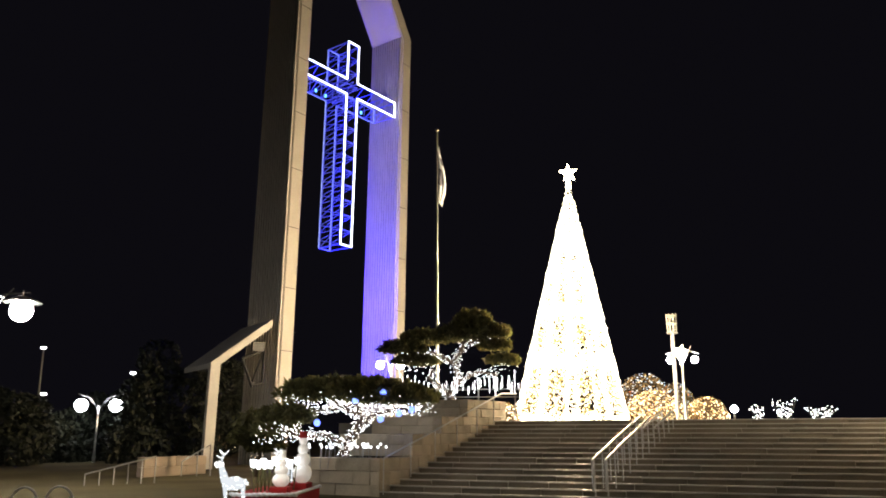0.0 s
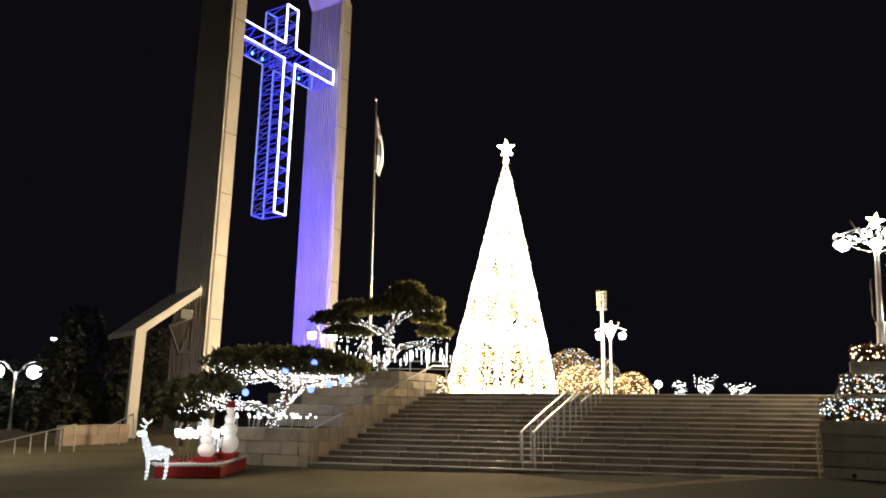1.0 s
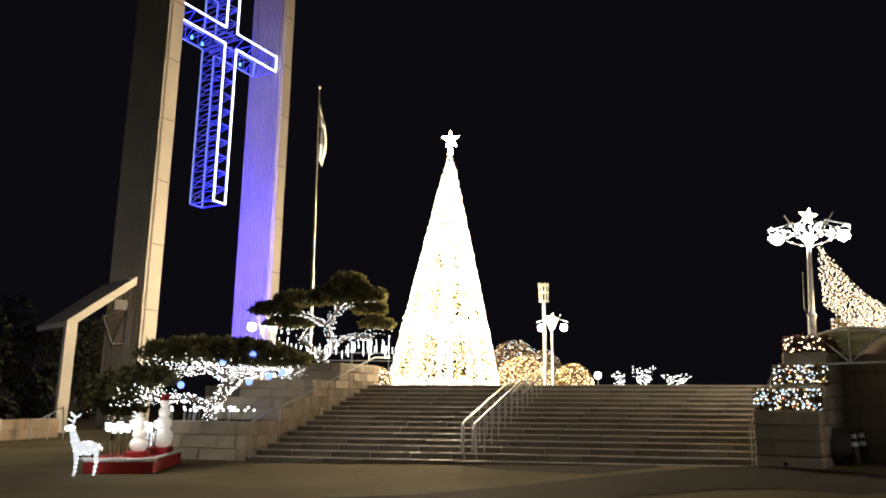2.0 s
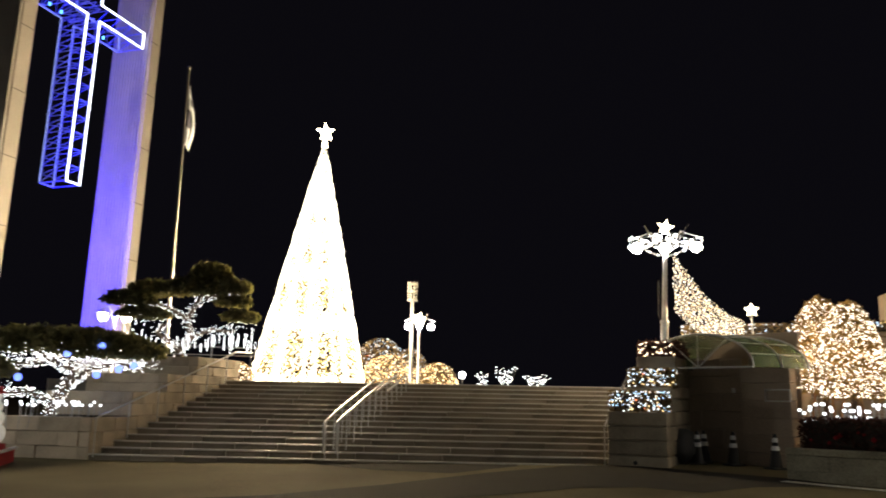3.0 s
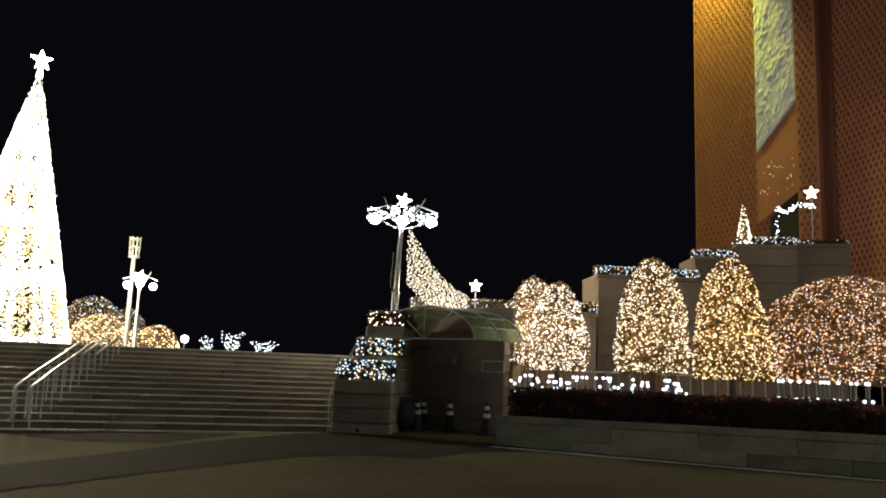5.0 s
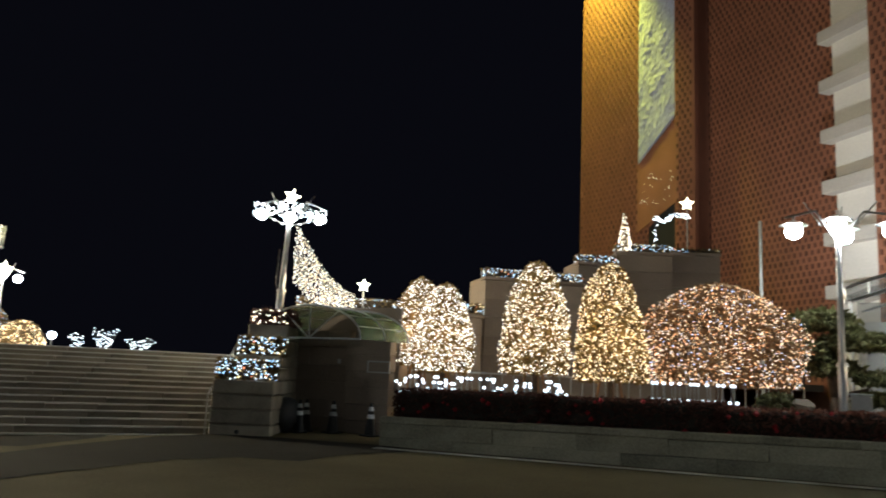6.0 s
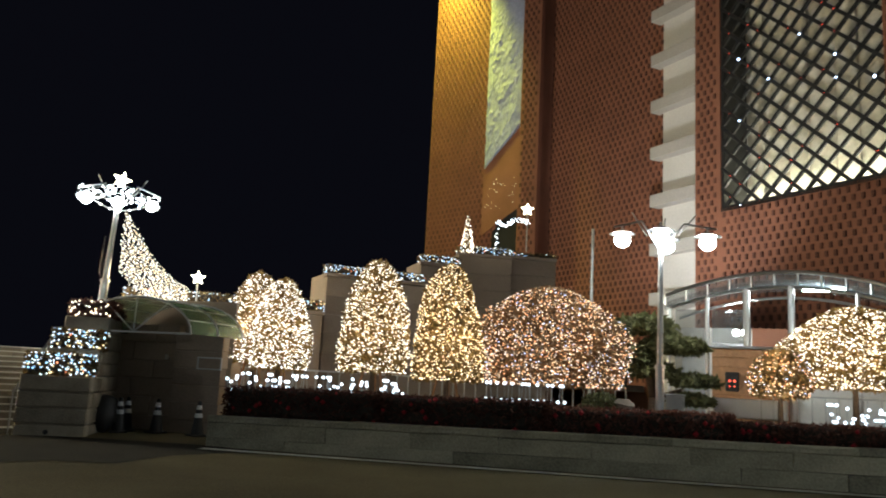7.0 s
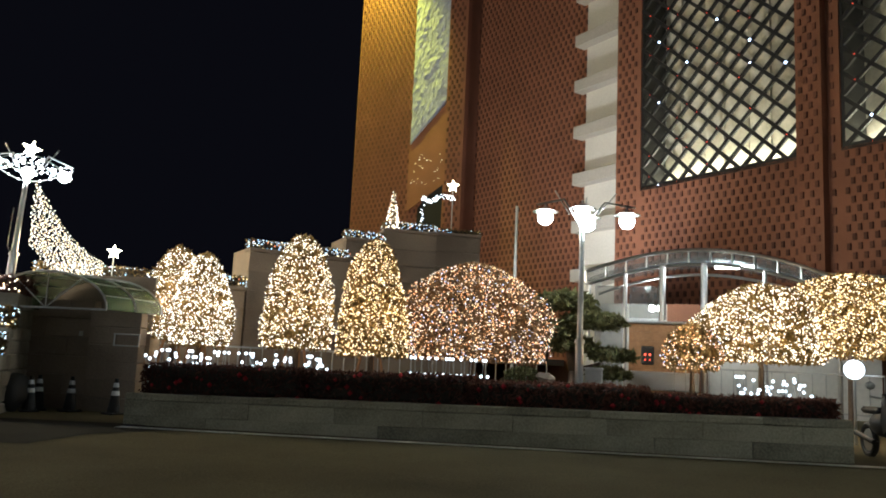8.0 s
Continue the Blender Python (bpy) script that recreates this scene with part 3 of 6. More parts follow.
def cross_tower():
    """x from the near leg to the far one, y to the back."""
    a = thing("arch_tower", LEG_L, ARCH_TURN, "tall ribbed concrete arch carrying an illuminated cross", "tower")
    a.matrix_world = ARCH
    d, w, sh, top = 2.75, 0.8, 27.4, 32.6
    for x0, lab in ((0.0, "grey ribbed concrete leg"), (SPAN, "ribbed concrete leg washed in blue light")):
        bm = bmesh.new()
        box(bm, (x0 + w / 2, d / 2, sh / 2), (w, d, sh), bevel=0.04)
        leg = part("leg", bm, CONCRETE, a, lab)
        ribs = 13
        for k in range(ribs):
            y = 0.16 + (d - 0.3) * k / (ribs - 1)
            part("rib", box(bmesh.new(), (x0 - 0.05, y, sh / 2), (0.16, 0.1, sh - 0.02)), CONCRETE, leg)
        for z in np.arange(2.4, sh, 3.3):
            part("joint", box(bmesh.new(), (x0 + w / 2, -0.004, z), (w + 0.01, 0.014, 0.03)), DARK_METAL, leg)
    # slanting shoulders and the beam
    for sgn, base, far in ((1, 0.0, w), (-1, SPAN + w, SPAN)):
        run = 3.2
        o = [(base, sh), (far, sh), (far + sgn * (run - 0.45), top - 0.8), (base + sgn * run, top)]
        sho = part("shoulder", prism(bmesh.new(), o, 0.0, d), CONCRETE, a)
        if sgn < 0:
            bm = bmesh.new()
            p, q = Vector(o[1]), Vector(o[2])
            for k in range(17):
                y = 0.16 + (d - 0.3) * k / 16
                rod(bm, (p.x - 0.02, y, p.y), (q.x - 0.02, y, q.y), 0.05, 0.05, 4)
            part("rib", bm, CONCRETE, sho)
    part("beam", box(bmesh.new(), (SPAN / 2 + w / 2, d / 2, top - 0.4), (SPAN + w - 6.4, d, 0.8), bevel=0.03), CONCRETE, a)
    return a


cross_tower()


def cross():
    c = thing("illuminated_cross", LEG_L, ARCH_TURN, "truss cross outlined in white neon tubes and lit blue", "cross")
    c.matrix_world = ARCH @ pose(0.08, 0, 0)
    y0, y1 = 0.3, 2.1
    x0, x1, xl, xr = 4.1, 5.0, 0.82, 8.46
    zt, za, zb, z0 = 25.1, 22.6, 21.62, 12.25
    out = [(xl, za), (x0, za), (x0, zt), (x1, zt), (x1, za), (xr, za), (xr, zb), (x1, zb), (x1, z0), (x0, z0), (x0, zb), (xl, zb)]
    for y, m, r, lab in ((y0, L_NEON, 0.029, "white neon tube round the front"), (y1, L_NEON_DIM, 0.022, "dimmer tube round the back")):
        part("neon_tube", pipe(bmesh.new(), [(x, y, z) for x, z in out], r, 6), m, c, lab)
    bm = bmesh.new()
    for y in (y0 + 0.08, y1 - 0.06):
        pipe(bm, [(x, y, z) for x, z in out + out[:1]], 0.035, 6)
    for x, z in out:
        rod(bm, (x, y0, z), (x, y1, z), 0.032, None, 6)
    part("frame", bm, TRUSS, c, "box frame of steel tubes")
    bm = bmesh.new()
    n = 14
    for k in range(n):
        a, b = z0 + (zt - z0) * k / n, z0 + (zt - z0) * (k + 1) / n
        for x in (x0, x1):
            rod(bm, (x, y0, a), (x, y1, (a + b) / 2), 0.02, None, 5)
            rod(bm, (x, y1, (a + b) / 2), (x, y0, b), 0.02, None, 5)
            rod(bm, (x, y0, b), (x, y1, b), 0.02, None, 5)
        rod(bm, (x0, y1, a), (x1, y1, b), 0.02, None, 5)
        rod(bm, (x0, y0 + 0.08, b), (x1, y0 + 0.08, b), 0.02, None, 5)
    n = 8
    for k in range(n):
        a, b = xl + (xr - xl) * k / n, xl + (xr - xl) * (k + 1) / n
        for z in (za, zb):
            rod(bm, (a, y0, z), (b, y1, z), 0.02, None, 5)
            rod(bm, (b, y0, z), (b, y1, z), 0.02, None, 5)
        rod(bm, (a, y1, zb), (b, y1, za), 0.02, None, 5)
        rod(bm, (b, y1, zb), (b, y1, za), 0.02, None, 5)
    part("lattice", bm, TRUSS, c, "zigzag lattice bars with the floods' blue in their colour")
    for x, z in ((1.6, zb - 0.05), (2.6, zb - 0.05), (3.4, zb - 0.1), (6.5, zb - 0.1)):
        part("floodlight", box(bmesh.new(), (x, 1.4, z), (0.1, 0.1, 0.2), bevel=0.02), L_CYAN, c, "small blue floodlight")
    return c


cross()
am = ARCH
for x, z, e in ((4.5, 14.0, 70), (4.5, 17.0, 70), (4.5, 20.0, 80), (2.3, 22.1, 110), (6.6, 22.1, 90), (4.5, 23.9, 70)):
    point("cross_flood", am @ Vector((x, 1.25, z)), e * 0.7, (0.02, 0.03, 1.0), 0.15)
spot("leg_flood", am @ Vector((SPAN - 3.2, 1.3, 2.5)), am @ Vector((SPAN, 1.4, 10)), 6800, (0.022, 0.012, 1.0), 110, 0.3, 1.0)
spot("leg_flood", am @ Vector((SPAN - 4.2, 1.3, 3.0)), am @ Vector((SPAN, 1.4, 24)), 36000, (0.025, 0.013, 1.0), 75, 0.3, 1.0)


def side_frame():
    """The bent concrete porch frame left of the tower."""
    p = at(-16.85, 37)
    q = at(-13.35, 38.5)
    u = q - p
    L = u.length
    f = thing("porch_frame", p, ARCH_TURN - 18, "pale bent concrete frame leaning against the tower", "frame")
    zk, zt = high(4.5, 37), high(7.7, 38.5)
    t = 0.45
    s = (zt - zk - 0.05) / (L + 0.1)
    o = [(0, 0), (t, 0), (t + 0.1, zk + 0.25 + 0.45 * s - 0.42), (L + 0.2, zt - 0.2), (L + 0.2, zt + 0.2), (0.1, zk + 0.25)]
    part("frame", prism(bmesh.new(), o, 0, 0.35), CONCRETE, f)
    o2 = [(0.12, zk), (L + 0.15, zt - 0.14), (L + 0.15, zt + 0.16), (0.12, zk + 0.22)]
    part("roof_slab", prism(bmesh.new(), o2, 0.35, 4.2), CONCRETE, f)
    bm = bmesh.new()
    x = L - 1.05
    pipe(bm, [(x, 0.5, zt - 1.75), (x + 0.5, 0.5, zt - 3.0), (x + 1.05, 0.5, zt - 1.3), (x + 1.05, 0.5, zt - 2.9), (x + 0.5, 0.5, zt - 3.0)], 0.07)
    pipe(bm, [(x, 0.5, zt - 1.75), (x + 1.05, 0.5, zt - 1.3)], 0.08)
    box(bm, (x + 0.75, 0.5, zt - 1.15), (0.6, 0.2, 0.45))
    part("bracket", bm, DARK_METAL, f, "dark steel bracket")


side_frame()


# ---- flagpole ----
def flagpole():
    p = at(-0.45, 30)
    zt = high(22.3, 30)
    f = thing("flagpole", (p.x, p.y, TOP), 0, "slim white flagpole with a limp pale flag", "flagpole")
    part("pole", rod(bmesh.new(), (0, 0, 0), (0, 0, zt - TOP), 0.06, 0.035, 10), GALV, f)
    part("finial", ball(bmesh.new(), (0, 0, zt - TOP + 0.06), 0.08), GALV, f)
    bm = bmesh.new()
    n, m = 16, 8
    h0, h1 = high(21.2, 30) - TOP, high(17.2, 30) - TOP
    g = []
    for j in range(n + 1):
        t = j / n
        z = h0 + (h1 - h0) * t
        wid = 0.06 + 0.42 * math.sin(min(1, t * 1.5) * 1.57) * (1 if t < 0.75 else 1 - (t - 0.75) * 2.2)
        g.append([bm.verts.new((0.05 + 0.72 * wid * i / m + 0.05 * math.sin(i * 1.9 + t * 3), 0.69 * wid * i / m + 0.05 * math.sin(i * 1.9 + t * 3), z - 0.25 * i / m)) for i in range(m + 1)])
    for j in range(n):
        for i in range(m):
            bm.faces.new((g[j][i], g[j][i + 1], g[j + 1][i + 1], g[j + 1][i]))
    fl = part("flag", bm, FLAG, f, "limp pale flag with a dark emblem", smooth=True)
    fl.data.materials.append(FLAG_MARK)
    for f in fl.data.polygons:
        row, col = divmod(f.index, m)
        f.material_index = 1 if (6 <= row <= 10 and 1 <= col <= 4) or (row in (2, 3) and col > 4) else 0
    fl.modifiers.new("thickness", "SOLIDIFY").thickness = 0.01


flagpole()


# ---- the great cone of lights ----
def light_cone():
    r = 32.0
    p = at(9.32, r)
    z0, z1, rad = TOP, high(18.05, r), 2.27
    c = thing("christmas_tree", (p.x, p.y, z0), 0, "tall cone-shaped tree of warm white lights with a star", "Christmas tree")
    c.matrix_world = pose(p.x, p.y, z0, 0, 1.5, 0)
    H = z1 - z0
    ribs = 10
    bm = bmesh.new()
    for k in range(ribs):
        a = 2 * math.pi * (k + 0.35) / ribs
        rod(bm, (rad * math.cos(a), rad * math.sin(a), 0), (0.06 * math.cos(a), 0.06 * math.sin(a), H), 0.03, 0.02, 5)
    part("frame", bm, GALV, c, "steel ribs of the cone")
    n = 5200
    t = 1 - np.sqrt(np.random.rand(n))
    ang = np.random.rand(n) * 2 * np.pi
    rr = rad * (1 - t) * 0.95 + 0.02
    leaves("garland", np.stack([rr * np.cos(ang), rr * np.sin(ang), t * H], 1), 0.06, TINSEL, c, "gold-green tinsel netting behind the bulbs")
    # net panels between dense cords: upright ones along the ribs, level ones round the cone
    n = 34000
    t = 1 - np.sqrt(np.random.rand(n))
    ang = np.random.rand(n) * 2 * np.pi
    rib = np.abs((ang / (2 * np.pi) * ribs - 0.35 + 0.5) % 1.0 - 0.5) * (1 - t) * 2 * np.pi * rad / ribs
    level = np.min(np.abs(t[:, None] - np.array([0.0, 0.245, 0.44, 0.61, 0.78, 0.93])), axis=1) * H
    dense = np.clip(np.exp(-(rib / 0.13) ** 2) + np.exp(-(level / 0.24) ** 2), 0, 1)
    patch = 0.5 + 0.5 * np.sin(ang * 7 + 2.1) * np.sin(t * 19 + ang * 3)
    keep = np.random.rand(n) < np.clip(0.1 + 0.1 * patch + dense, 0, 1)
    t, ang = t[keep], ang[keep]
    rr = rad * (1 - t) + 0.05 + np.random.randn(len(t)) * 0.025
    bulbs("light_string", np.stack([rr * np.cos(ang), rr * np.sin(ang), t * H], 1), 0.0165, L_TREE, c, "dense warm white bulbs")
    # Fill lights inside the cone, added to carry its bulbs' light.
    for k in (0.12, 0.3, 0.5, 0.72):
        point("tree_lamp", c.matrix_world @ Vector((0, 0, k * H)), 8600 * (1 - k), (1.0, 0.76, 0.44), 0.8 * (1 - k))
    part("star_stand", rod(bmesh.new(), (0, 0, H - 0.1), (0, 0, H + 0.3), 0.12, 0.08), L_STAR, c, "lit column under the star")
    part("star", prism(bmesh.new(), star_outline(0.4, 0.38, -6, (0, H + 0.6)), -0.1, 0.1), L_STAR, c, "glowing five-pointed star")


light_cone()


# ---- planting strip along the road ----
PL_A, PL_B = Vector((11.47, 12.86, 0)), Vector((15.6, 0.65, 0))
PL_U = (PL_B - PL_A).normalized()
PL_TURN = math.degrees(math.atan2(PL_U.y, PL_U.x))
PL_LEN = (PL_B - PL_A).length
PLAN = pose(PL_A.x, PL_A.y, 0, 0, -0.85, PL_TURN)
BED = 0.72


def planter():
    p = thing("planter_wall", PL_A, PL_TURN, "low wall of weathered granite blocks round a planting bed", "planter", kind="structure")
    p.matrix_world = PLAN
    block_wall(p, 0.0, PL_LEN, 0.17, 0.05, 0.62, 2, 1.7, MOSSY, 0.34, bevel=0.008)
    n = 9
    for k in range(n):
        w = PL_LEN / n
        block("coping_stone", (w * (k + 0.5), 0.19, 0.62 + 0.065), (w, 0.42, 0.13), MOSSY, p)
    block_wall(p, 0.36, 9.0, 0.17, 0.05, 0.72, 2, 1.2, MOSSY, 0.34, axis="y")
    block_wall(p, 0.36, 9.0, PL_LEN - 0.17, 0.05, 0.72, 2, 1.2, MOSSY, 0.34, axis="y")
    part("planting_bed", box(bmesh.new(), (PL_LEN / 2, 4.8, BED / 2), (PL_LEN - 0.7, 8.8, BED - 0.02)), SOIL, p, "dark soil of the bed")


planter()
for k in range(4):
    w = (PL_LEN - 0.3) / 4
    c = PLAN @ pose(0.15 + w * (k + 0.5), 0.78, BED)
    row = hedge("hedge", c.translation, PL_TURN, (w + 0.04, 0.8, (0.56, 0.52, 0.44, 0.32)[k]), LEAF_RED, "dense dark reddish clipped hedge along the granite wall", 5200, 0.035, blossoms=12)
    row.matrix_world = c


def road_line():
    a, b = Vector((11.4, 11.6, 0)), Vector((15.38, 0.28, 0))
    u = (b - a).normalized()
    t = thing("road_line", a, math.degrees(math.atan2(u.y, u.x)), "thin pale painted line along the road edge", "road marking", kind="structure")
    bm = bmesh.new()
    n = 40
    pts = [a + u * (-1.0 + 32.0 * k / n) for k in range(n + 1)]
    side = Vector((-u.y, u.x, 0)) * 0.14
    vs = [(bm.verts.new(t.matrix_world.inverted() @ Vector((*(p + side).xy, rise(p.x) + 0.014))), bm.verts.new(t.matrix_world.inverted() @ Vector((*(p - side).xy, rise(p.x) + 0.014)))) for p in pts]
    for (c, d), (e, f) in zip(vs, vs[1:]):
        bm.faces.new((c, d, f, e))
    part("paint", bm, STRIPE, t)


road_line()


# ---- shrubs and trees wrapped in lights ----
def lit_tree(name, p, h, rad, profile, lights, count, r, label, squash=1.0, lift=0.35, leaf_n=3500, lobes=0.06, legs=True, core=LEAF, turn=0.0, glow_w=130):
    """profile: radius factor by height 0..1."""
    t = thing(name, p, turn, label, "lit tree", "trees wrapped in lights")
    hs = np.linspace(0, 1, 60)
    pr = np.array([profile(k) for k in hs])
    ph = np.random.rand(6) * 6.28

    def surf(n, lo, hi):
        cdf = np.cumsum(pr + 0.15)
        u = np.interp(np.random.rand(n), cdf / cdf[-1], hs)
        a = np.random.rand(n) * 2 * np.pi
        w = np.interp(u, hs, pr) * rad * (1 + lobes * np.sin(3 * a + ph[0] + 4 * u) + lobes * np.sin(5 * a + ph[1] - 7 * u))
        w = w * (lo + (hi - lo) * np.random.rand(n))
        return np.stack([w * np.cos(a), w * np.sin(a) * squash, lift + u * h], 1)

    leaves("foliage", surf(leaf_n, 0.72, 0.98), 0.055, core, t, "leaves with the bulbs' warm glow in their colour")
    bulbs("light_string", surf(count, 0.8, 1.03), r, lights, t, "strings of small bulbs")
    bm = bmesh.new()
    rod(bm, (0, 0, -0.05), (0, 0, lift + h * 0.75), 0.07, 0.03, 8)
    for k in range(6):
        a = k * 1.05
        rod(bm, (0, 0, lift + h * 0.1 * k), (rad * 0.6 * math.cos(a), rad * 0.6 * math.sin(a) * squash, lift + h * (0.1 * k + 0.2)), 0.03, 0.012, 6)
    part("trunk", bm, BARK, t)
    # Added point light at the heart, for what the tiny bulbs give off.
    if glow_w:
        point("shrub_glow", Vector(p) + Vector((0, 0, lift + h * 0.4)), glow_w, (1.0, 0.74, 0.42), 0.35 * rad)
    if legs:
        for a in (0.4, 2.5, 4.6):
            part("stake", rod(bmesh.new(), (0.55 * rad * math.cos(a), 0.55 * rad * math.sin(a), -0.05), (0.08 * math.cos(a), 0.08 * math.sin(a), lift + 0.7), 0.035, 0.03, 7), WOOD, t)
    return t


def bell(k):
    return max(0.02, (0.9 + 0.1 * min(1, k * 6)) * math.sqrt(max(0.0, 1 - k ** 2.3)))


def cone_bell(k):
    return max(0.02, 1.0 * math.sqrt(max(0.0, 1 - k ** 1.9)) * (0.92 + 0.1 * k))


def dome(k):
    return max(0.05, math.sqrt(max(0.0, 1 - (max(0.0, k - 0.25) / 0.75) ** 2)) * (0.84 + 0.16 * min(1, k / 0.25) ** 0.7))


def placed(az, r, z):
    p = at(az, r)
    return (p.x, p.y, z)


def lit_at(az, r, el0, el1, width, **kw):
    z0 = high(el0, r)
    return dict(p=placed(az, r, BED), h=high(el1, r) - z0, rad=math.radians(width) / 2 * r, lift=z0 - BED, **kw)


lit_tree("lit_shrub", label="tall rounded shrub wrapped in dense warm white bulbs", profile=bell, lights=L_CREAM, core=AMBER_GLOW_LEAF, leaf_n=5500, count=3794, r=0.0128, **lit_at(47.35, 18.3, 0.4, 6.75, 4.3))
lit_tree("lit_shrub", label="slim rounded shrub in white bulbs behind another", profile=bell, lights=L_CREAM, core=AMBER_GLOW_LEAF, leaf_n=4500, count=2760, r=0.0128, **lit_at(45.6, 19.3, 0.7, 7.1, 4.2))
lit_tree("lit_shrub", label="tall egg-shaped shrub wrapped in golden bulbs", profile=bell, lights=L_WARM, core=AMBER_GLOW_LEAF, leaf_n=6000, count=3794, r=0.0128, **lit_at(54.15, 18.0, 0.5, 8.65, 5.2))
lit_tree("lit_shrub", label="tall conical shrub wrapped in amber bulbs on stakes", profile=cone_bell, core=AMBER_GLOW_LEAF, lights=L_GOLD, leaf_n=6000, count=3564, r=0.0128, **lit_at(59.6, 17.6, 0.2, 8.7, 5.5))
lit_tree("lit_bush", label="broad domed bush wrapped in amber, pink and blue bulbs", profile=dome, core=RUST_GLOW_LEAF, lights=L_MIX, glow_w=70, count=4600, r=0.0122, leaf_n=6000, legs=False, lobes=0.09, squash=0.8, turn=-67, **lit_at(67.0, 18.3, 0.2, 7.3, 11.2))
lit_tree("lit_bush", label="rounded bush wrapped in gold and white bulbs in the bed", profile=dome, core=AMBER_GLOW_LEAF, lights=L_WARM, count=4140, r=0.0128, leaf_n=7000, legs=False, lobes=0.1, squash=0.8, turn=-86, **lit_at(87.2, 18.2, 1.0, 6.3, 8.6))
lit_tree("lit_bush", label="broad high bush wrapped in golden bulbs", profile=dome, core=AMBER_GLOW_LEAF, lights=L_GOLD, count=4945, r=0.0128, leaf_n=7000, legs=False, lobes=0.1, squash=0.75, turn=-92, **lit_at(92.6, 18.8, 1.5, 7.0, 9.2))
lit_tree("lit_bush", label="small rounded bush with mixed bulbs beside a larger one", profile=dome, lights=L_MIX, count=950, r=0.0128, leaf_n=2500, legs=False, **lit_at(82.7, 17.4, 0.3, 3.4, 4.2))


def globe_flower(h):
    f = thing("light_flower", (0, 0, -50), 0, "white glowing ball on a thin stalk in the bed", "garden light", "ball lights in the bed")
    part("stalk", rod(bmesh.new(), (0, 0, 0), (0, 0, h), 0.009, 0.007, 5), GALV, f)
    part("ball", ball(bmesh.new(), (0, 0, h), 0.031, 8, 6), L_FLOWER, f, smooth=True)
    return f


FLOWERS = [globe_flower(h) for h in (0.56, 0.63, 0.7, 0.76, 0.82, 0.88)]
for az0, az1, n, r0, r1 in ((43.9, 49.5, 36, 16.2, 17.2), (49.5, 57.0, 42, 16.0, 17.0), (85.4, 90.6, 34, 16.4, 17.2)):
    for k in range(n):
        p = at(random.uniform(az0, az1), random.uniform(r0, r1))
        copy_thing(random.choice(FLOWERS), pose(p.x, p.y, BED - 0.02, random.uniform(-7, 7), random.uniform(-7, 7), random.uniform(0, 360)))
for row, r in ((0, 15.7), (5, 16.4)):
    for k in range(13):
        p = at(62.6 + 0.47 * k + random.uniform(-0.06, 0.06), r)
        copy_thing(FLOWERS[row], pose(p.x, p.y, BED + 0.06, random.uniform(-4, 4), random.uniform(-4, 4), random.uniform(0, 360)))
for f in FLOWERS:
    p = at(random.uniform(44, 56), 17)
    f.matrix_world = pose(p.x, p.y, BED - 0.02, 3, -4, 0)


def bed_fence(a, b, label):
    u = b - a
    L = u.length
    f = thing("fence", (a.x, a.y, BED), math.degrees(math.atan2(u.y, u.x)), label, "fence", "railings of the bed")
    for z in (0.15, 1.0):
        part("rail", box(bmesh.new(), (L / 2, 0, z), (L, 0.04, 0.04)), GALV, f)
    n = int(L / 0.28)
    for k in range(n + 1):
        part("baluster", rod(bmesh.new(), (L * k / n, 0, 0), (L * k / n, 0, 1.0), 0.014, None, 5), GALV, f)


bed_fence(at(43.4, 19.4), at(72.5, 20.6), "low dark metal railing behind the lit shrubs")
bed_fence(at(81.5, 20.0), at(94.5, 19.0), "low metal railing in front of the gatehouse")


# ---- entrance beside the pier ----
EW_A, EW_B = at(36.3, 20.2), at(43.6, 18.6)
EW_U = (EW_B - EW_A).normalized()
EW_TURN = math.degrees(math.atan2(EW_U.y, EW_U.x))


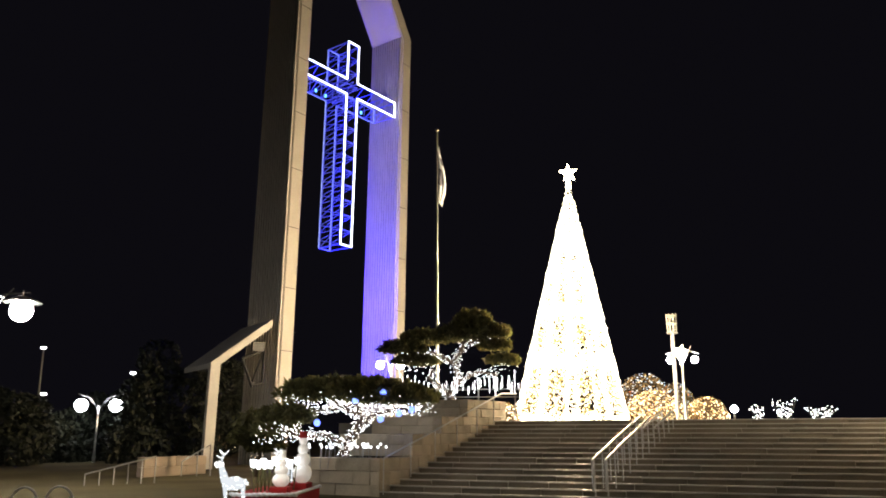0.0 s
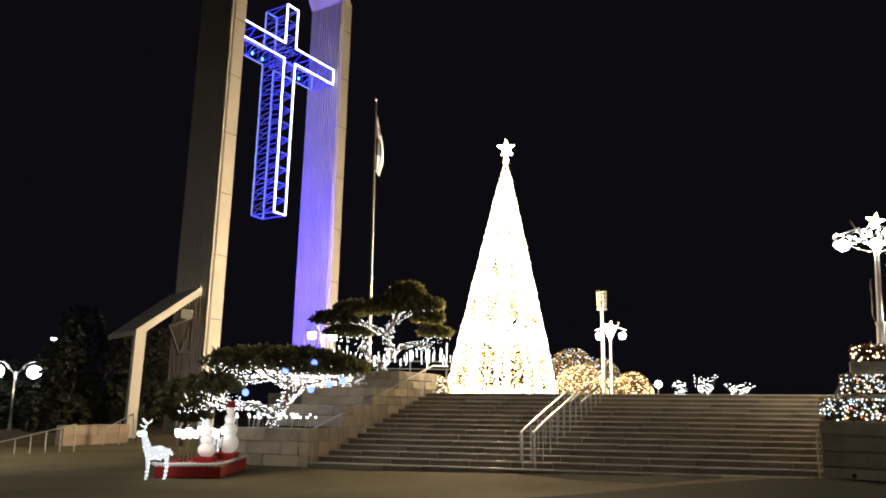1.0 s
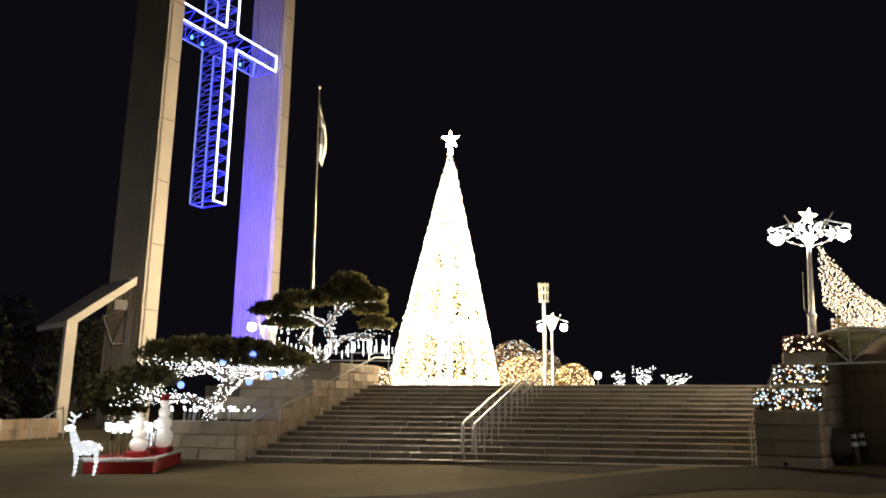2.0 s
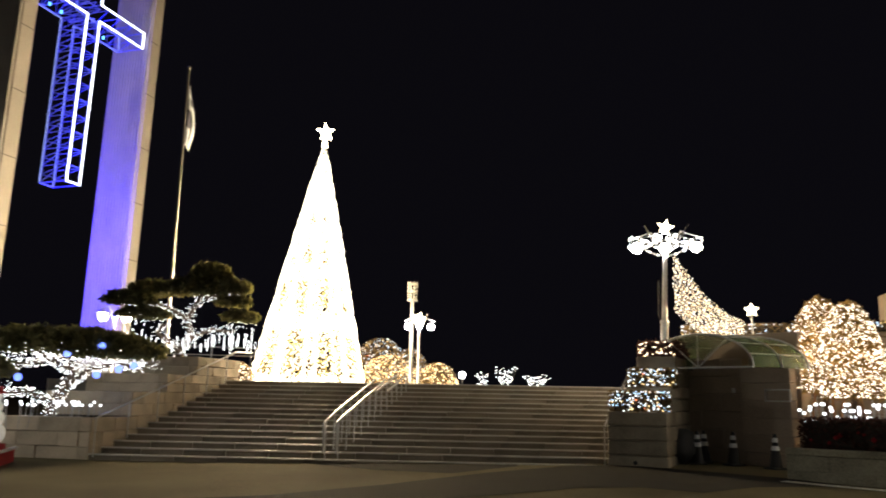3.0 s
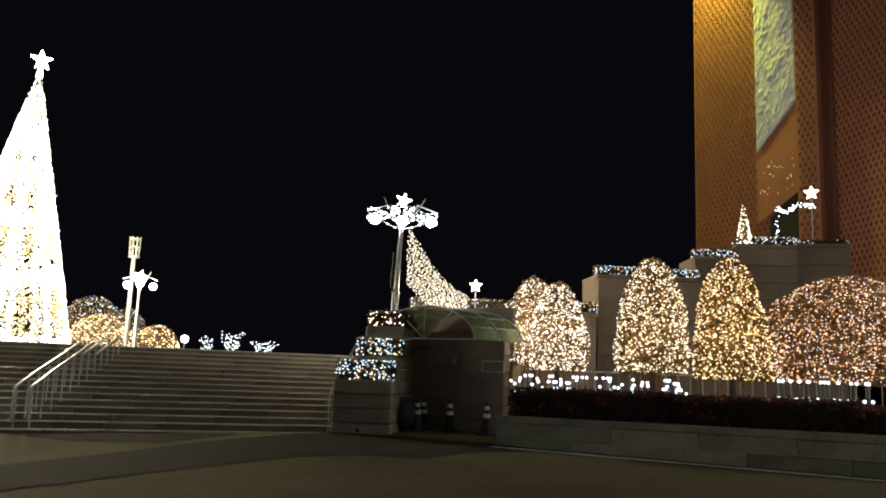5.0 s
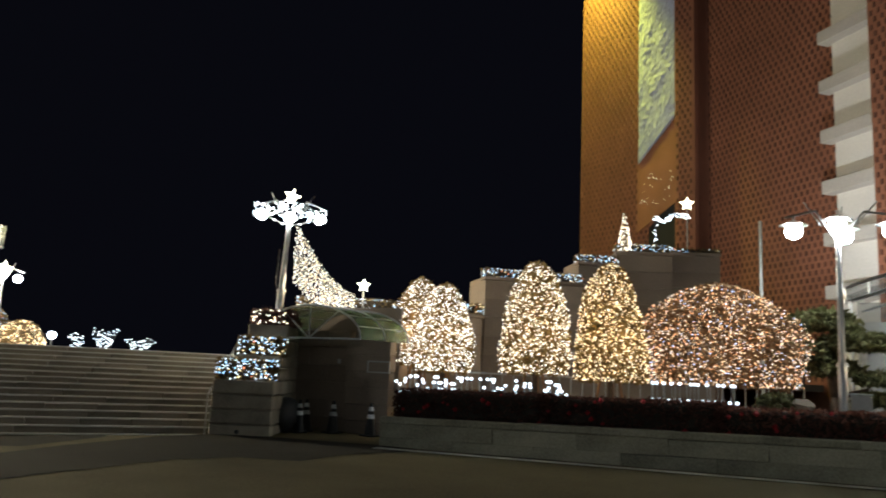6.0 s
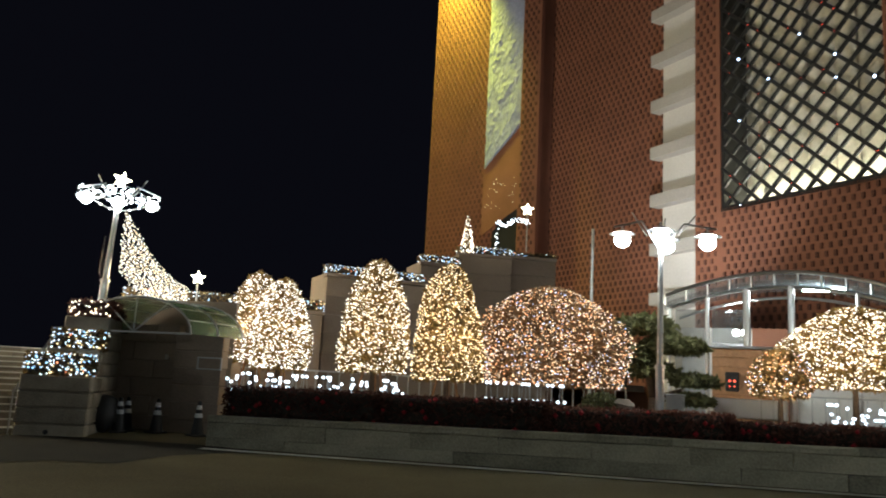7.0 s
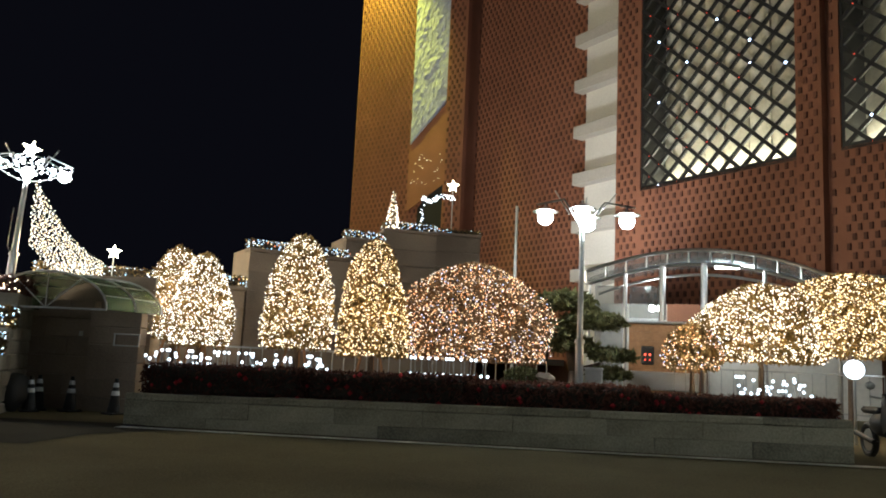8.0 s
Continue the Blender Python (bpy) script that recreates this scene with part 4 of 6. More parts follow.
def entrance():
    L = (EW_B - EW_A).length
    w = thing("wall_entrance", EW_A, EW_TURN, "shaded granite block wall under the arched canopy", "wall", kind="structure")
    block_wall(w, -0.6, L * 0.58, 0.15, 0.1, 2.6, 6, 1.2, TERRACE, 0.3)
    block_wall(w, L * 0.62, L + 0.1, -0.15, 0.1, 2.4, 6, 1.2, TERRACE, 0.3)
    part("backing", box(bmesh.new(), (L / 2 - 0.3, 0.62, 1.6), (L + 0.6, 0.5, 3.2)), TERRACE, w)
    part("sign_frame", pipe(bmesh.new(), [(L * 0.84, -0.33, 1.62), (L * 1.04, -0.33, 1.62), (L * 1.04, -0.33, 1.87), (L * 0.84, -0.33, 1.87), (L * 0.84, -0.33, 1.62)], 0.018, 5), WHITE_WALL, w)
    part("switch_box", box(bmesh.new(), (L * 0.5, -0.03, 1.85), (0.07, 0.06, 0.11), bevel=0.008), WHITE_WALL, w)
    # canopy
    c = thing("entrance_canopy", EW_A, EW_TURN, "arched canopy of green translucent sheet on white ribs", "canopy")
    x0, x1 = L * -0.01, L * 0.95
    mid, rad = (x0 + x1) / 2, (x1 - x0) / 2
    z0, up = 2.34, 0.76
    skew = lambda y: 0.25 * (y + 1.3)
    arc = [(mid - rad * math.cos(t), z0 + up * math.sin(t)) for t in np.linspace(0, math.pi, 17)]
    bm = bmesh.new()
    g = [[bm.verts.new((x + skew(y), y, z)) for x, z in arc] for y in (-1.3, -0.75, -0.2, 0.34)]
    for j in range(3):
        for i in range(16):
            bm.faces.new((g[j][i], g[j][i + 1], g[j + 1][i + 1], g[j + 1][i]))
    sh = part("sheet", bm, GREEN_SHEET, c, "pale green translucent roofing", smooth=True)
    sh.modifiers.new("thickness", "SOLIDIFY").thickness = 0.012
    for y in (-1.3, -0.5, 0.3):
        part("hoop", pipe(bmesh.new(), [(x + skew(y), y, z + 0.012) for x, z in arc], 0.024, 6), WHITE_WALL, c)
    part("tie", rod(bmesh.new(), (x0, -1.3, z0), (x1, -1.3, z0), 0.022), WHITE_WALL, c)
    for t in (0.32, 0.5, 0.68):
        a = arc[round(16 * t)]
        part("strut", rod(bmesh.new(), (mid, -1.3, z0), (a[0], -1.3, a[1]), 0.015), WHITE_WALL, c)
    for k in range(2, 15, 2):
        part("purlin", rod(bmesh.new(), (arc[k][0], -1.3, arc[k][1]), (arc[k][0] + skew(0.2), 0.2, arc[k][1]), 0.013), WHITE_WALL, c)
    for x in (x0,):
        part("post", rod(bmesh.new(), (x, -1.25, 0.15), (x, -1.25, z0), 0.03), WHITE_WALL, c)


entrance()


def cone(p):
    c = thing("traffic_cone", p, 0, "black traffic cone with two white reflective bands", "traffic cone", "traffic cones")
    part("base", box(bmesh.new(), (0, 0, 0.02), (0.36, 0.36, 0.04), bevel=0.01), RUBBER, c)
    part("body", rod(bmesh.new(), (0, 0, 0.04), (0, 0, 0.74), 0.14, 0.035, 14), RUBBER, c)
    for z in (0.44, 0.61):
        k = 0.14 - 0.105 * (z - 0.04) / 0.7
        part("band", rod(bmesh.new(), (0, 0, z - 0.045), (0, 0, z + 0.045), k + 0.011, k - 0.003, 14), REFLECT, c)
    return c


c0 = cone((12.44, 15.52, rise(12.44)))
for x, y in ((12.69, 14.49), (11.85, 16.02), (12.21, 16.24)):
    copy_thing(c0, pose(x, y, rise(x), 0, 0, random.uniform(0, 90)))


def dark_bag():
    p = (11.59, 16.24, rise(11.59))
    b = thing("tarpaulin_heap", p, 20, "black tarpaulin heap leaning by the stone pier", "tarpaulin")
    bm = ball(bmesh.new(), (0, 0, 0.4), 0.42, 12, 8, (0.9, 0.7, 1.0))
    for v in bm.verts:
        v.co += Vector(noise.noise_vector(v.co * 4)) * 0.09
        v.co.z = max(0, v.co.z)
    part("sheet", bm, RUBBER, b, smooth=True)


dark_bag()


# ---- terrace walls stepping up to the church ----
def terrace(az0, az1, r0, r1, el, name, lights, count, garland=0.3, bar_l=0.0):
    a, b = at(az0, r0), at(az1, r1)
    u = b - a
    L = u.length
    z = high(el, (r0 + r1) / 2)
    turn = math.degrees(math.atan2(u.y, u.x))
    w = thing(name, a, turn, "stone-clad terrace wall stepping up towards the church", "wall", kind="structure")
    part("wall", box(bmesh.new(), (L / 2, 1.0, z / 2), (L, 1.6, z)), TERRACE, w)
    block_wall(w, 0, L, 0.1, max(0.3, z - 3.6), z - 0.12, 6, 1.5, TERRACE, 0.22, name="cladding_stone")
    part("coping", box(bmesh.new(), (L / 2, 0.2, z - 0.05), (L + 0.06, 0.52, 0.12), bevel=0.02), TERRACE, w)
    hedge("hedge", (a + u * 0.5 + Vector((-u.y, u.x, 0)).normalized() * 0.25) + Vector((0, 0, z + 0.01)), turn, (L * 0.98, 0.4, garland), LEAF, "low box hedge on the terrace wall, strung with coloured bulbs", int(500 * L), 0.035, lights, int(count * 1.4), 0.02)
    return w


terrace(36.5, 50.2, 23.0, 22.6, 4.6, "wall_terrace", L_PARTY, 170, 0.28)
terrace(50.3, 57.6, 24.0, 25.0, 7.35, "wall_terrace", L_PARTY, 150, 0.26)
terrace(57.2, 60.2, 26.0, 26.4, 8.75, "wall_terrace", L_PARTY, 60, 0.24)
terrace(60.0, 64.0, 27.0, 27.4, 9.55, "wall_terrace", L_PARTY, 70, 0.26)
terrace(63.5, 67.3, 28.2, 28.6, 9.5, "wall_terrace", L_PARTY, 14, 0.15)


def terrace_star(az, r, el, size, base_el, label):
    p = at(az, r)
    s = thing("star_light", (p.x, p.y, high(base_el, r)), -az, label, "star light", "star lights")
    h = high(el, r) - high(base_el, r)
    part("stem", rod(bmesh.new(), (0, 0, 0), (0, 0, h), 0.02), GALV, s)
    part("star", prism(bmesh.new(), star_outline(size, 0.45, 0, (0, h)), -0.04, 0.04), L_STAR, s)


terrace_star(41.25, 22.7, 6.35, 0.2, 4.6, "small glowing star on the terrace wall")
terrace_star(65.05, 28.6, 13.0, 0.24, 9.5, "glowing star on a light arch above the terrace")


def tiny_tree():
    p = at(60.6, 27.3)
    z = high(9.55, 27.3)
    t = thing("small_light_cone", (p.x, p.y, z), 0, "small cone of warm bulbs on the terrace", "light cone")
    H = high(12.5, 27.3) - z
    n = 260
    k = 1 - np.sqrt(np.random.rand(n))
    a = np.random.rand(n) * 6.283
    rr = 0.25 * (1 - k) + 0.02
    bulbs("light_string", np.stack([rr * np.cos(a), rr * np.sin(a), k * H], 1), 0.02, L_WARM, t)
    part("frame", rod(bmesh.new(), (0, 0, 0), (0, 0, H), 0.22, 0.015, 10), LEAF, t)
    # garland arch
    q = at(63.2, 28.3)
    g = thing("light_arch", (q.x, q.y, high(9.5, 28.3)), -64, "bent garland arch with white bulbs", "light arch")
    pts = [(-0.2, 0, 0), (-0.2, 0, 1.3), (0.1, 0, 1.15), (0.5, 0, 1.4), (1.0, 0, 1.3)]
    part("arch", pipe(bmesh.new(), pts, 0.04, 6), DARK_METAL, g)
    bulbs("light_string", [Vector(a).lerp(Vector(b), random.random()) + Vector((random.uniform(-0.07, 0.07), -0.05, random.uniform(-0.07, 0.07))) for a, b in zip(pts, pts[1:]) for _ in range(22)], 0.018, L_WHITE, g)


tiny_tree()


def light_curtain():
    """Net of bulbs hung from the tall lamp down to the terrace wall."""
    p0, p1 = at(36.05, 20.6), at(40.6, 22.3)
    a0, a1 = high(10.4, 20.6), high(5.6, 22.3)
    b0, b1 = high(6.3, 20.6), high(3.8, 22.3)
    c = thing("light_curtain", (p0.x, p0.y, 3.0), 0, "sagging net of warm bulbs hung from the lamp post", "light curtain")
    pts, bm = [], bmesh.new()
    ntop = 34
    tops = []
    for i in range(ntop + 1):
        s = i / ntop
        q = p0.lerp(p1, s)
        zt = a0 + (a1 - a0) * s - 0.3 * math.sin(math.pi * s)
        zb = b0 + (b1 - b0) * min(1.0, s / 0.48)
        lo = Vector((q.x - p0.x, q.y - p0.y, zb - 3.0))
        hi = Vector((q.x - p0.x, q.y - p0.y, zt - 3.0))
        tops.append(hi)
        rod(bm, lo, hi, 0.006, None, 3)
        n = max(6, int((zt - zb) / 0.034))
        for k in range(n):
            v = lo.lerp(hi, (k + random.random()) / n)
            pts.append(v + Vector((random.uniform(-0.05, 0.05), random.uniform(-0.05, 0.05), 0)))
    tagged(part("cord", bm, DARK_METAL, c), kind="stuff")
    part("top_cable", pipe(bmesh.new(), tops, 0.012, 4), DARK_METAL, c)
    bulbs("light_string", pts, 0.0145, L_WARM, c, "hundreds of warm bulbs")
    # Hidden fill in the net, boosting its bulbs' light on the entrance.
    point("curtain_glow", p0.lerp(p1, 0.45) + Vector((0, 0, 3.9)), 220, (1.0, 0.75, 0.42), 0.4)


light_curtain()

# ---- the church ----
CH_A = at(79.0, 34.0)
CH_B = at(90.0, 29.47)
CH_U = (CH_B - CH_A).normalized()
CH_TURN = math.degrees(math.atan2(CH_U.y, CH_U.x))


def wall_at(az):
    return cross_line(az, CH_A, CH_B)


S_LEFT, S_COL0, S_COL1 = wall_at(65.95) - 0.8, wall_at(74.4), wall_at(77.25)
S_W0, S_W1, S_P1, S_W2 = 0.0, wall_at(90.0), wall_at(91.6), wall_at(92.4)
S_W3 = S_W2 + 8.0
ROOF, SILL, HEAD = 25.0, high(13.1, 34.0), 23.0


def brick_field(s0, s1, z0, z1, skip=()):
    """Places of the projecting bricks: every second header, staggered by course."""
    out = []
    dz, ds = 0.32, 0.38
    k = 0
    z = z0 + 0.2
    while z < z1 - 0.2:
        s = s0 + 0.2 + (ds / 2 if k % 2 else 0)
        while s < s1 - 0.15:
            if not any(a < s < b and c < z < d for a, b, c, d in skip):
                out.append((s, z))
            s += ds
        z += dz
        k += 1
    return out


def brick_mesh():
    bm = box(bmesh.new(), (0, 0, 0), (0.12, 0.09, 0.22))
    me = bpy.data.meshes.new("brick")
    bm.to_mesh(me)
    bm.free()
    me.materials.append(BRICK_DARK)
    return me


def bricks_on(parent, places, near):
    """Those that near() picks are pieces of their own, up to 300; the rest stay joined."""
    me = brick_mesh()
    own = [p for p in places if near(*p)][:150]
    rest = [p for p in places if p not in set(own)]
    for s, z in own:
        b = new("brick", me)
        b.parent = parent
        b.location = (s, -0.02, z)
    v0 = np.array([(x, y, z) for x in (-0.06, 0.06) for y in (-0.06, 0.02) for z in (-0.11, 0.11)])
    f0 = np.array([(0, 1, 5, 4), (0, 2, 3, 1), (4, 5, 7, 6), (1, 3, 7, 5), (0, 4, 6, 2)])
    c = np.array([(s, 0.0, z) for s, z in rest])
    n = len(c)
    raw("brickwork", (c[:, None] + v0).reshape(-1, 3), (f0[None] + 8 * np.arange(n)[:, None, None]).reshape(-1, 4), BRICK_DARK, parent, "projecting dark bricks", "stuff")


def church():
    ch = thing("church", CH_A, CH_TURN, "tall red-brown brick church front with lattice windows", "building")
    d = 1.0
    walls = [(S_LEFT, S_COL0, 0, ROOF), (S_COL1, S_W0, 0, ROOF), (S_W0, S_W1, 0, SILL), (S_W0, S_W1, HEAD, ROOF), (S_W1, S_P1, 0, ROOF), (S_P1, S_W2, 0, ROOF), (S_W2, S_W3, 0, SILL), (S_W2, S_W3, HEAD, ROOF), (S_W3, S_W3 + 12, 0, ROOF)]
    for k, (a, b, c, e) in enumerate(walls):
        proud = 0.35 if k == 4 else -0.6 if k == 0 else 0.0
        w = part("wall", box(bmesh.new(), ((a + b) / 2, d / 2 - proud / 2, (c + e) / 2), (b - a, d + proud, e - c)), BRICK, ch)
        w["label"] = "red-brown brick wall with projecting bricks"
        pl = brick_field(a, b, max(c, 2.0), e)
        hold = w
        me_near = (lambda s, z: z < SILL + 1.5) if k in (2, 4) else (lambda s, z: False)
        bricks_on(hold, [(s, z) for s, z in pl], me_near)
        if proud:
            for o in hold.children:
                o.location.y -= proud
    part("roof", box(bmesh.new(), ((S_LEFT + S_W3) / 2 + 6, 8, ROOF + 0.15), (S_W3 - S_LEFT + 12, 16, 0.3)), DARK_METAL, ch)
    part("rear_wall", box(bmesh.new(), ((S_LEFT + S_W3) / 2 + 6, 16, ROOF / 2), (S_W3 - S_LEFT + 12, 0.4, ROOF)), BRICK, ch)
    # pale shaft with slabs
    col = part("shaft", box(bmesh.new(), ((S_COL0 + S_COL1) / 2, 0.95, ROOF / 2), (S_COL1 - S_COL0, 0.9, ROOF)), WHITE_WALL, ch, "pale rendered stair shaft")
    z = 10.64
    for k in range(-2, 6):
        part("slab", box(bmesh.new(), ((S_COL0 + S_COL1) / 2 - 0.17, 0.35, z + 2.35 * k), (S_COL1 - S_COL0 + 0.33, 0.75, 0.58), bevel=0.02), CONCRETE, col, "pale concrete fin")
    for a, b in ((S_W0, S_W1), (S_W2, S_W3)):
        window(ch, a, b)
    return ch


def window(ch, a, b):
    L, H = b - a, HEAD - SILL
    back = part("window", box(bmesh.new(), ((a + b) / 2, 2.1, SILL + H / 2), (L + 0.4, 0.1, H)), CREAM, ch, "tall window behind a diagonal lattice, lit from below")
    part("sill", box(bmesh.new(), ((a + b) / 2, 0.75, SILL - 0.06), (L, 1.5, 0.12)), DARK_METAL, back)
    part("frame", box(bmesh.new(), ((a + b) / 2, 0.12, SILL + 0.06), (L, 0.12, 0.12)), DARK_METAL, back)
    for x in (a + 0.06, b - 0.06):
        part("frame", box(bmesh.new(), (x, 0.12, SILL + H / 2), (0.12, 0.12, H)), DARK_METAL, back)
    for x in (a + 0.02, b - 0.02):
        part("reveal", box(bmesh.new(), (x, 1.12, SILL + H / 2), (0.04, 1.85, H)), DARK_METAL, back)
    # folded blind panels behind the lattice
    n = int(L / 1.0)
    for i in range(n):
        x = a + L * (i + 0.5) / n
        part("blind_panel", box(bmesh.new(), (x, 1.55 + 0.05 * (i % 2), SILL + H * 0.5), (L / n - 0.06, 0.04, H - 0.2), turn=9 if i % 2 else -9), CREAM, back)
    cw, chh = L / 7.6, 0.92
    nodes = []
    bars = bmesh.new()
    rows = int(H / chh)
    for sgn in (1, -1):
        for i in range(-rows - 1, 13 + rows):
            x0, z0 = a + cw * i, 0.0
            x1, z1 = x0 + sgn * cw * rows, chh * rows
            dx = x1 - x0
            t0, t1 = (a - x0) / dx, (b - x0) / dx
            lo, hi = max(0, min(t0, t1)), min(1, max(t0, t1))
            if hi - lo > 0.01:
                p = Vector((x0 + dx * lo, 0.1 + 0.03 * sgn, SILL + z1 * lo))
                q = Vector((x0 + dx * hi, 0.1 + 0.03 * sgn, SILL + z1 * hi))
                m = (p + q) / 2
                ang = math.degrees(math.atan2(q.z - p.z, q.x - p.x))
                box(bars, m, ((q - p).length, 0.1, 0.14), tilt=-ang)
    for j in range(2 * rows):
        for i in range(13):
            x, z = a + cw * (i + (0.5 if j % 2 else 0)), SILL + chh * j * 0.5
            if a < x < b:
                nodes.append((x, 0.02, z))
    part("lattice", bars, DARK_METAL, back, "dark diagonal steel lattice")
    random.shuffle(nodes)
    bulbs("led", nodes[:60], 0.02, L_RED, back, "small red indicator lights")
    bulbs("led", nodes[60:72], 0.05, L_LED, back, "bright blue-white lights on the lattice")
    lamp = bpy.data.lights.new("window_uplight", "AREA")
    lamp.shape, lamp.size, lamp.size_y, lamp.energy, lamp.color = "RECTANGLE", L - 0.4, 0.12, 280, (1.0, 0.86, 0.58)
    ob = new("window_uplight", lamp)
    m = ch.matrix_world
    ob.matrix_world = m @ pose((a + b) / 2, 1.25, SILL + 0.12, 180 - 9, 0, 0)


church()

# the wing with the relief, washed in amber
WG_A, WG_B = at(57.4, 50.0), at(65.9, 43.5)
WG_U = (WG_B - WG_A).normalized()
WG_TURN = math.degrees(math.atan2(WG_U.y, WG_U.x))


def wing():
    L = (WG_B - WG_A).length
    w = thing("church_wing", WG_A, WG_TURN, "brick church tower washed in amber light with a carved relief", "building")
    s0, s1 = cross_line(61.75, WG_A, WG_B), cross_line(64.45, WG_A, WG_B)
    wl = part("wall", box(bmesh.new(), (L / 2, 1.5, 17), (L, 3.0, 34)), BRICK, w, "amber-lit brick wall")
    pl = [(s, z) for s, z in brick_field(0, L, 3, 34) if not (s0 - 0.1 < s and z > high(16.3, 46) - 0.6)]
    bricks_on(wl, pl, lambda s, z: s < 3 and z > 12)
    zl, zr = high(15.95, 46), high(19.1, 45)
    part("relief_panel", relief(s0, s1, zl, zr), RELIEF, w, "pale carved stone relief with a slanting foot", smooth=False)
    so = prism(bmesh.new(), [(s0 - 0.1, zl - 4.2), (s1 + 0.3, zl - 2.6), (s1 + 0.3, zr), (s0 - 0.1, zl)], -0.12, 0.02)
    part("soffit", so, BRICK, w, "plain brown rendered band under the relief")
    pil = part("pilaster", box(bmesh.new(), ((s1 + 0.05 + L) / 2, 0.2, 17), (L - s1 - 0.05, 1.0, 34)), BRICK, w, "projecting brick pier")
    me = brick_field(s1 + 0.05, L, 6, 34)
    bricks_on(pil, me, lambda s, z: False)
    for o in pil.children:
        o.location.y -= 0.3
    part("doorway", prism(bmesh.new(), [(s0 + 0.6, 3), (s1 + 0.25, 3), (s1 + 0.25, high(13.2, 45)), (s1 - 0.8, high(12.7, 45)), (s0 + 0.8, high(11.2, 46))], -0.08, 0.0), DARK_METAL, w, "dark arched opening")
    bulbs("light_string", [(random.uniform(s0 + 0.2, s1 - 0.1), -0.3, random.uniform(zl - 2.8, zl - 0.8)) for _ in range(26)], 0.02, L_WARM, w, "scattered tiny bulbs")


def relief(s0, s1, zl, zr):
    bm = bmesh.new()
    nx, nz, top = 40, 130, 34.0
    g = []
    for j in range(nz + 1):
        row = []
        for i in range(nx + 1):
            t = i / nx
            zb = zl + (zr - zl) * t
            z = zb + (top - zb) * j / nz
            x = s0 + (s1 - s0) * t
            h = 0.08 * max(0, noise.noise(Vector((x * 1.1, z * 0.7, 3)))) + 0.06 * abs(noise.noise(Vector((x * 3.1, z * 2.6, 9)))) + 0.04 * abs(noise.noise(Vector((x * 7, z * 7, 1))))
            edge = i in (0, nx) or j == 0
            row.append(bm.verts.new((x + 0.06 * noise.noise(Vector((z * 1.3, t, 0))) * (1 if i == 0 else 0), -0.16 - (0 if edge else h), z)))
        g.append(row)
    for j in range(nz):
        for i in range(nx):
            bm.faces.new((g[j][i], g[j][i + 1], g[j + 1][i + 1], g[j + 1][i]))
    ed = [e for e in bm.edges if e.is_boundary]
    out = bmesh.ops.extrude_edge_only(bm, edges=ed)
    for v in [v for v in out["geom"] if isinstance(v, bmesh.types.BMVert)]:
        v.co.y = 0.01
    return bm


wing()
wm = pose(WG_A.x, WG_A.y, 0, 0, 0, WG_TURN)
spot("amber_flood", wm @ Vector((1.6, -2.0, 33.5)), wm @ Vector((2.8, 0, 14)), 60000, (1.0, 0.86, 0.08), 58, 0.3, 1.0)


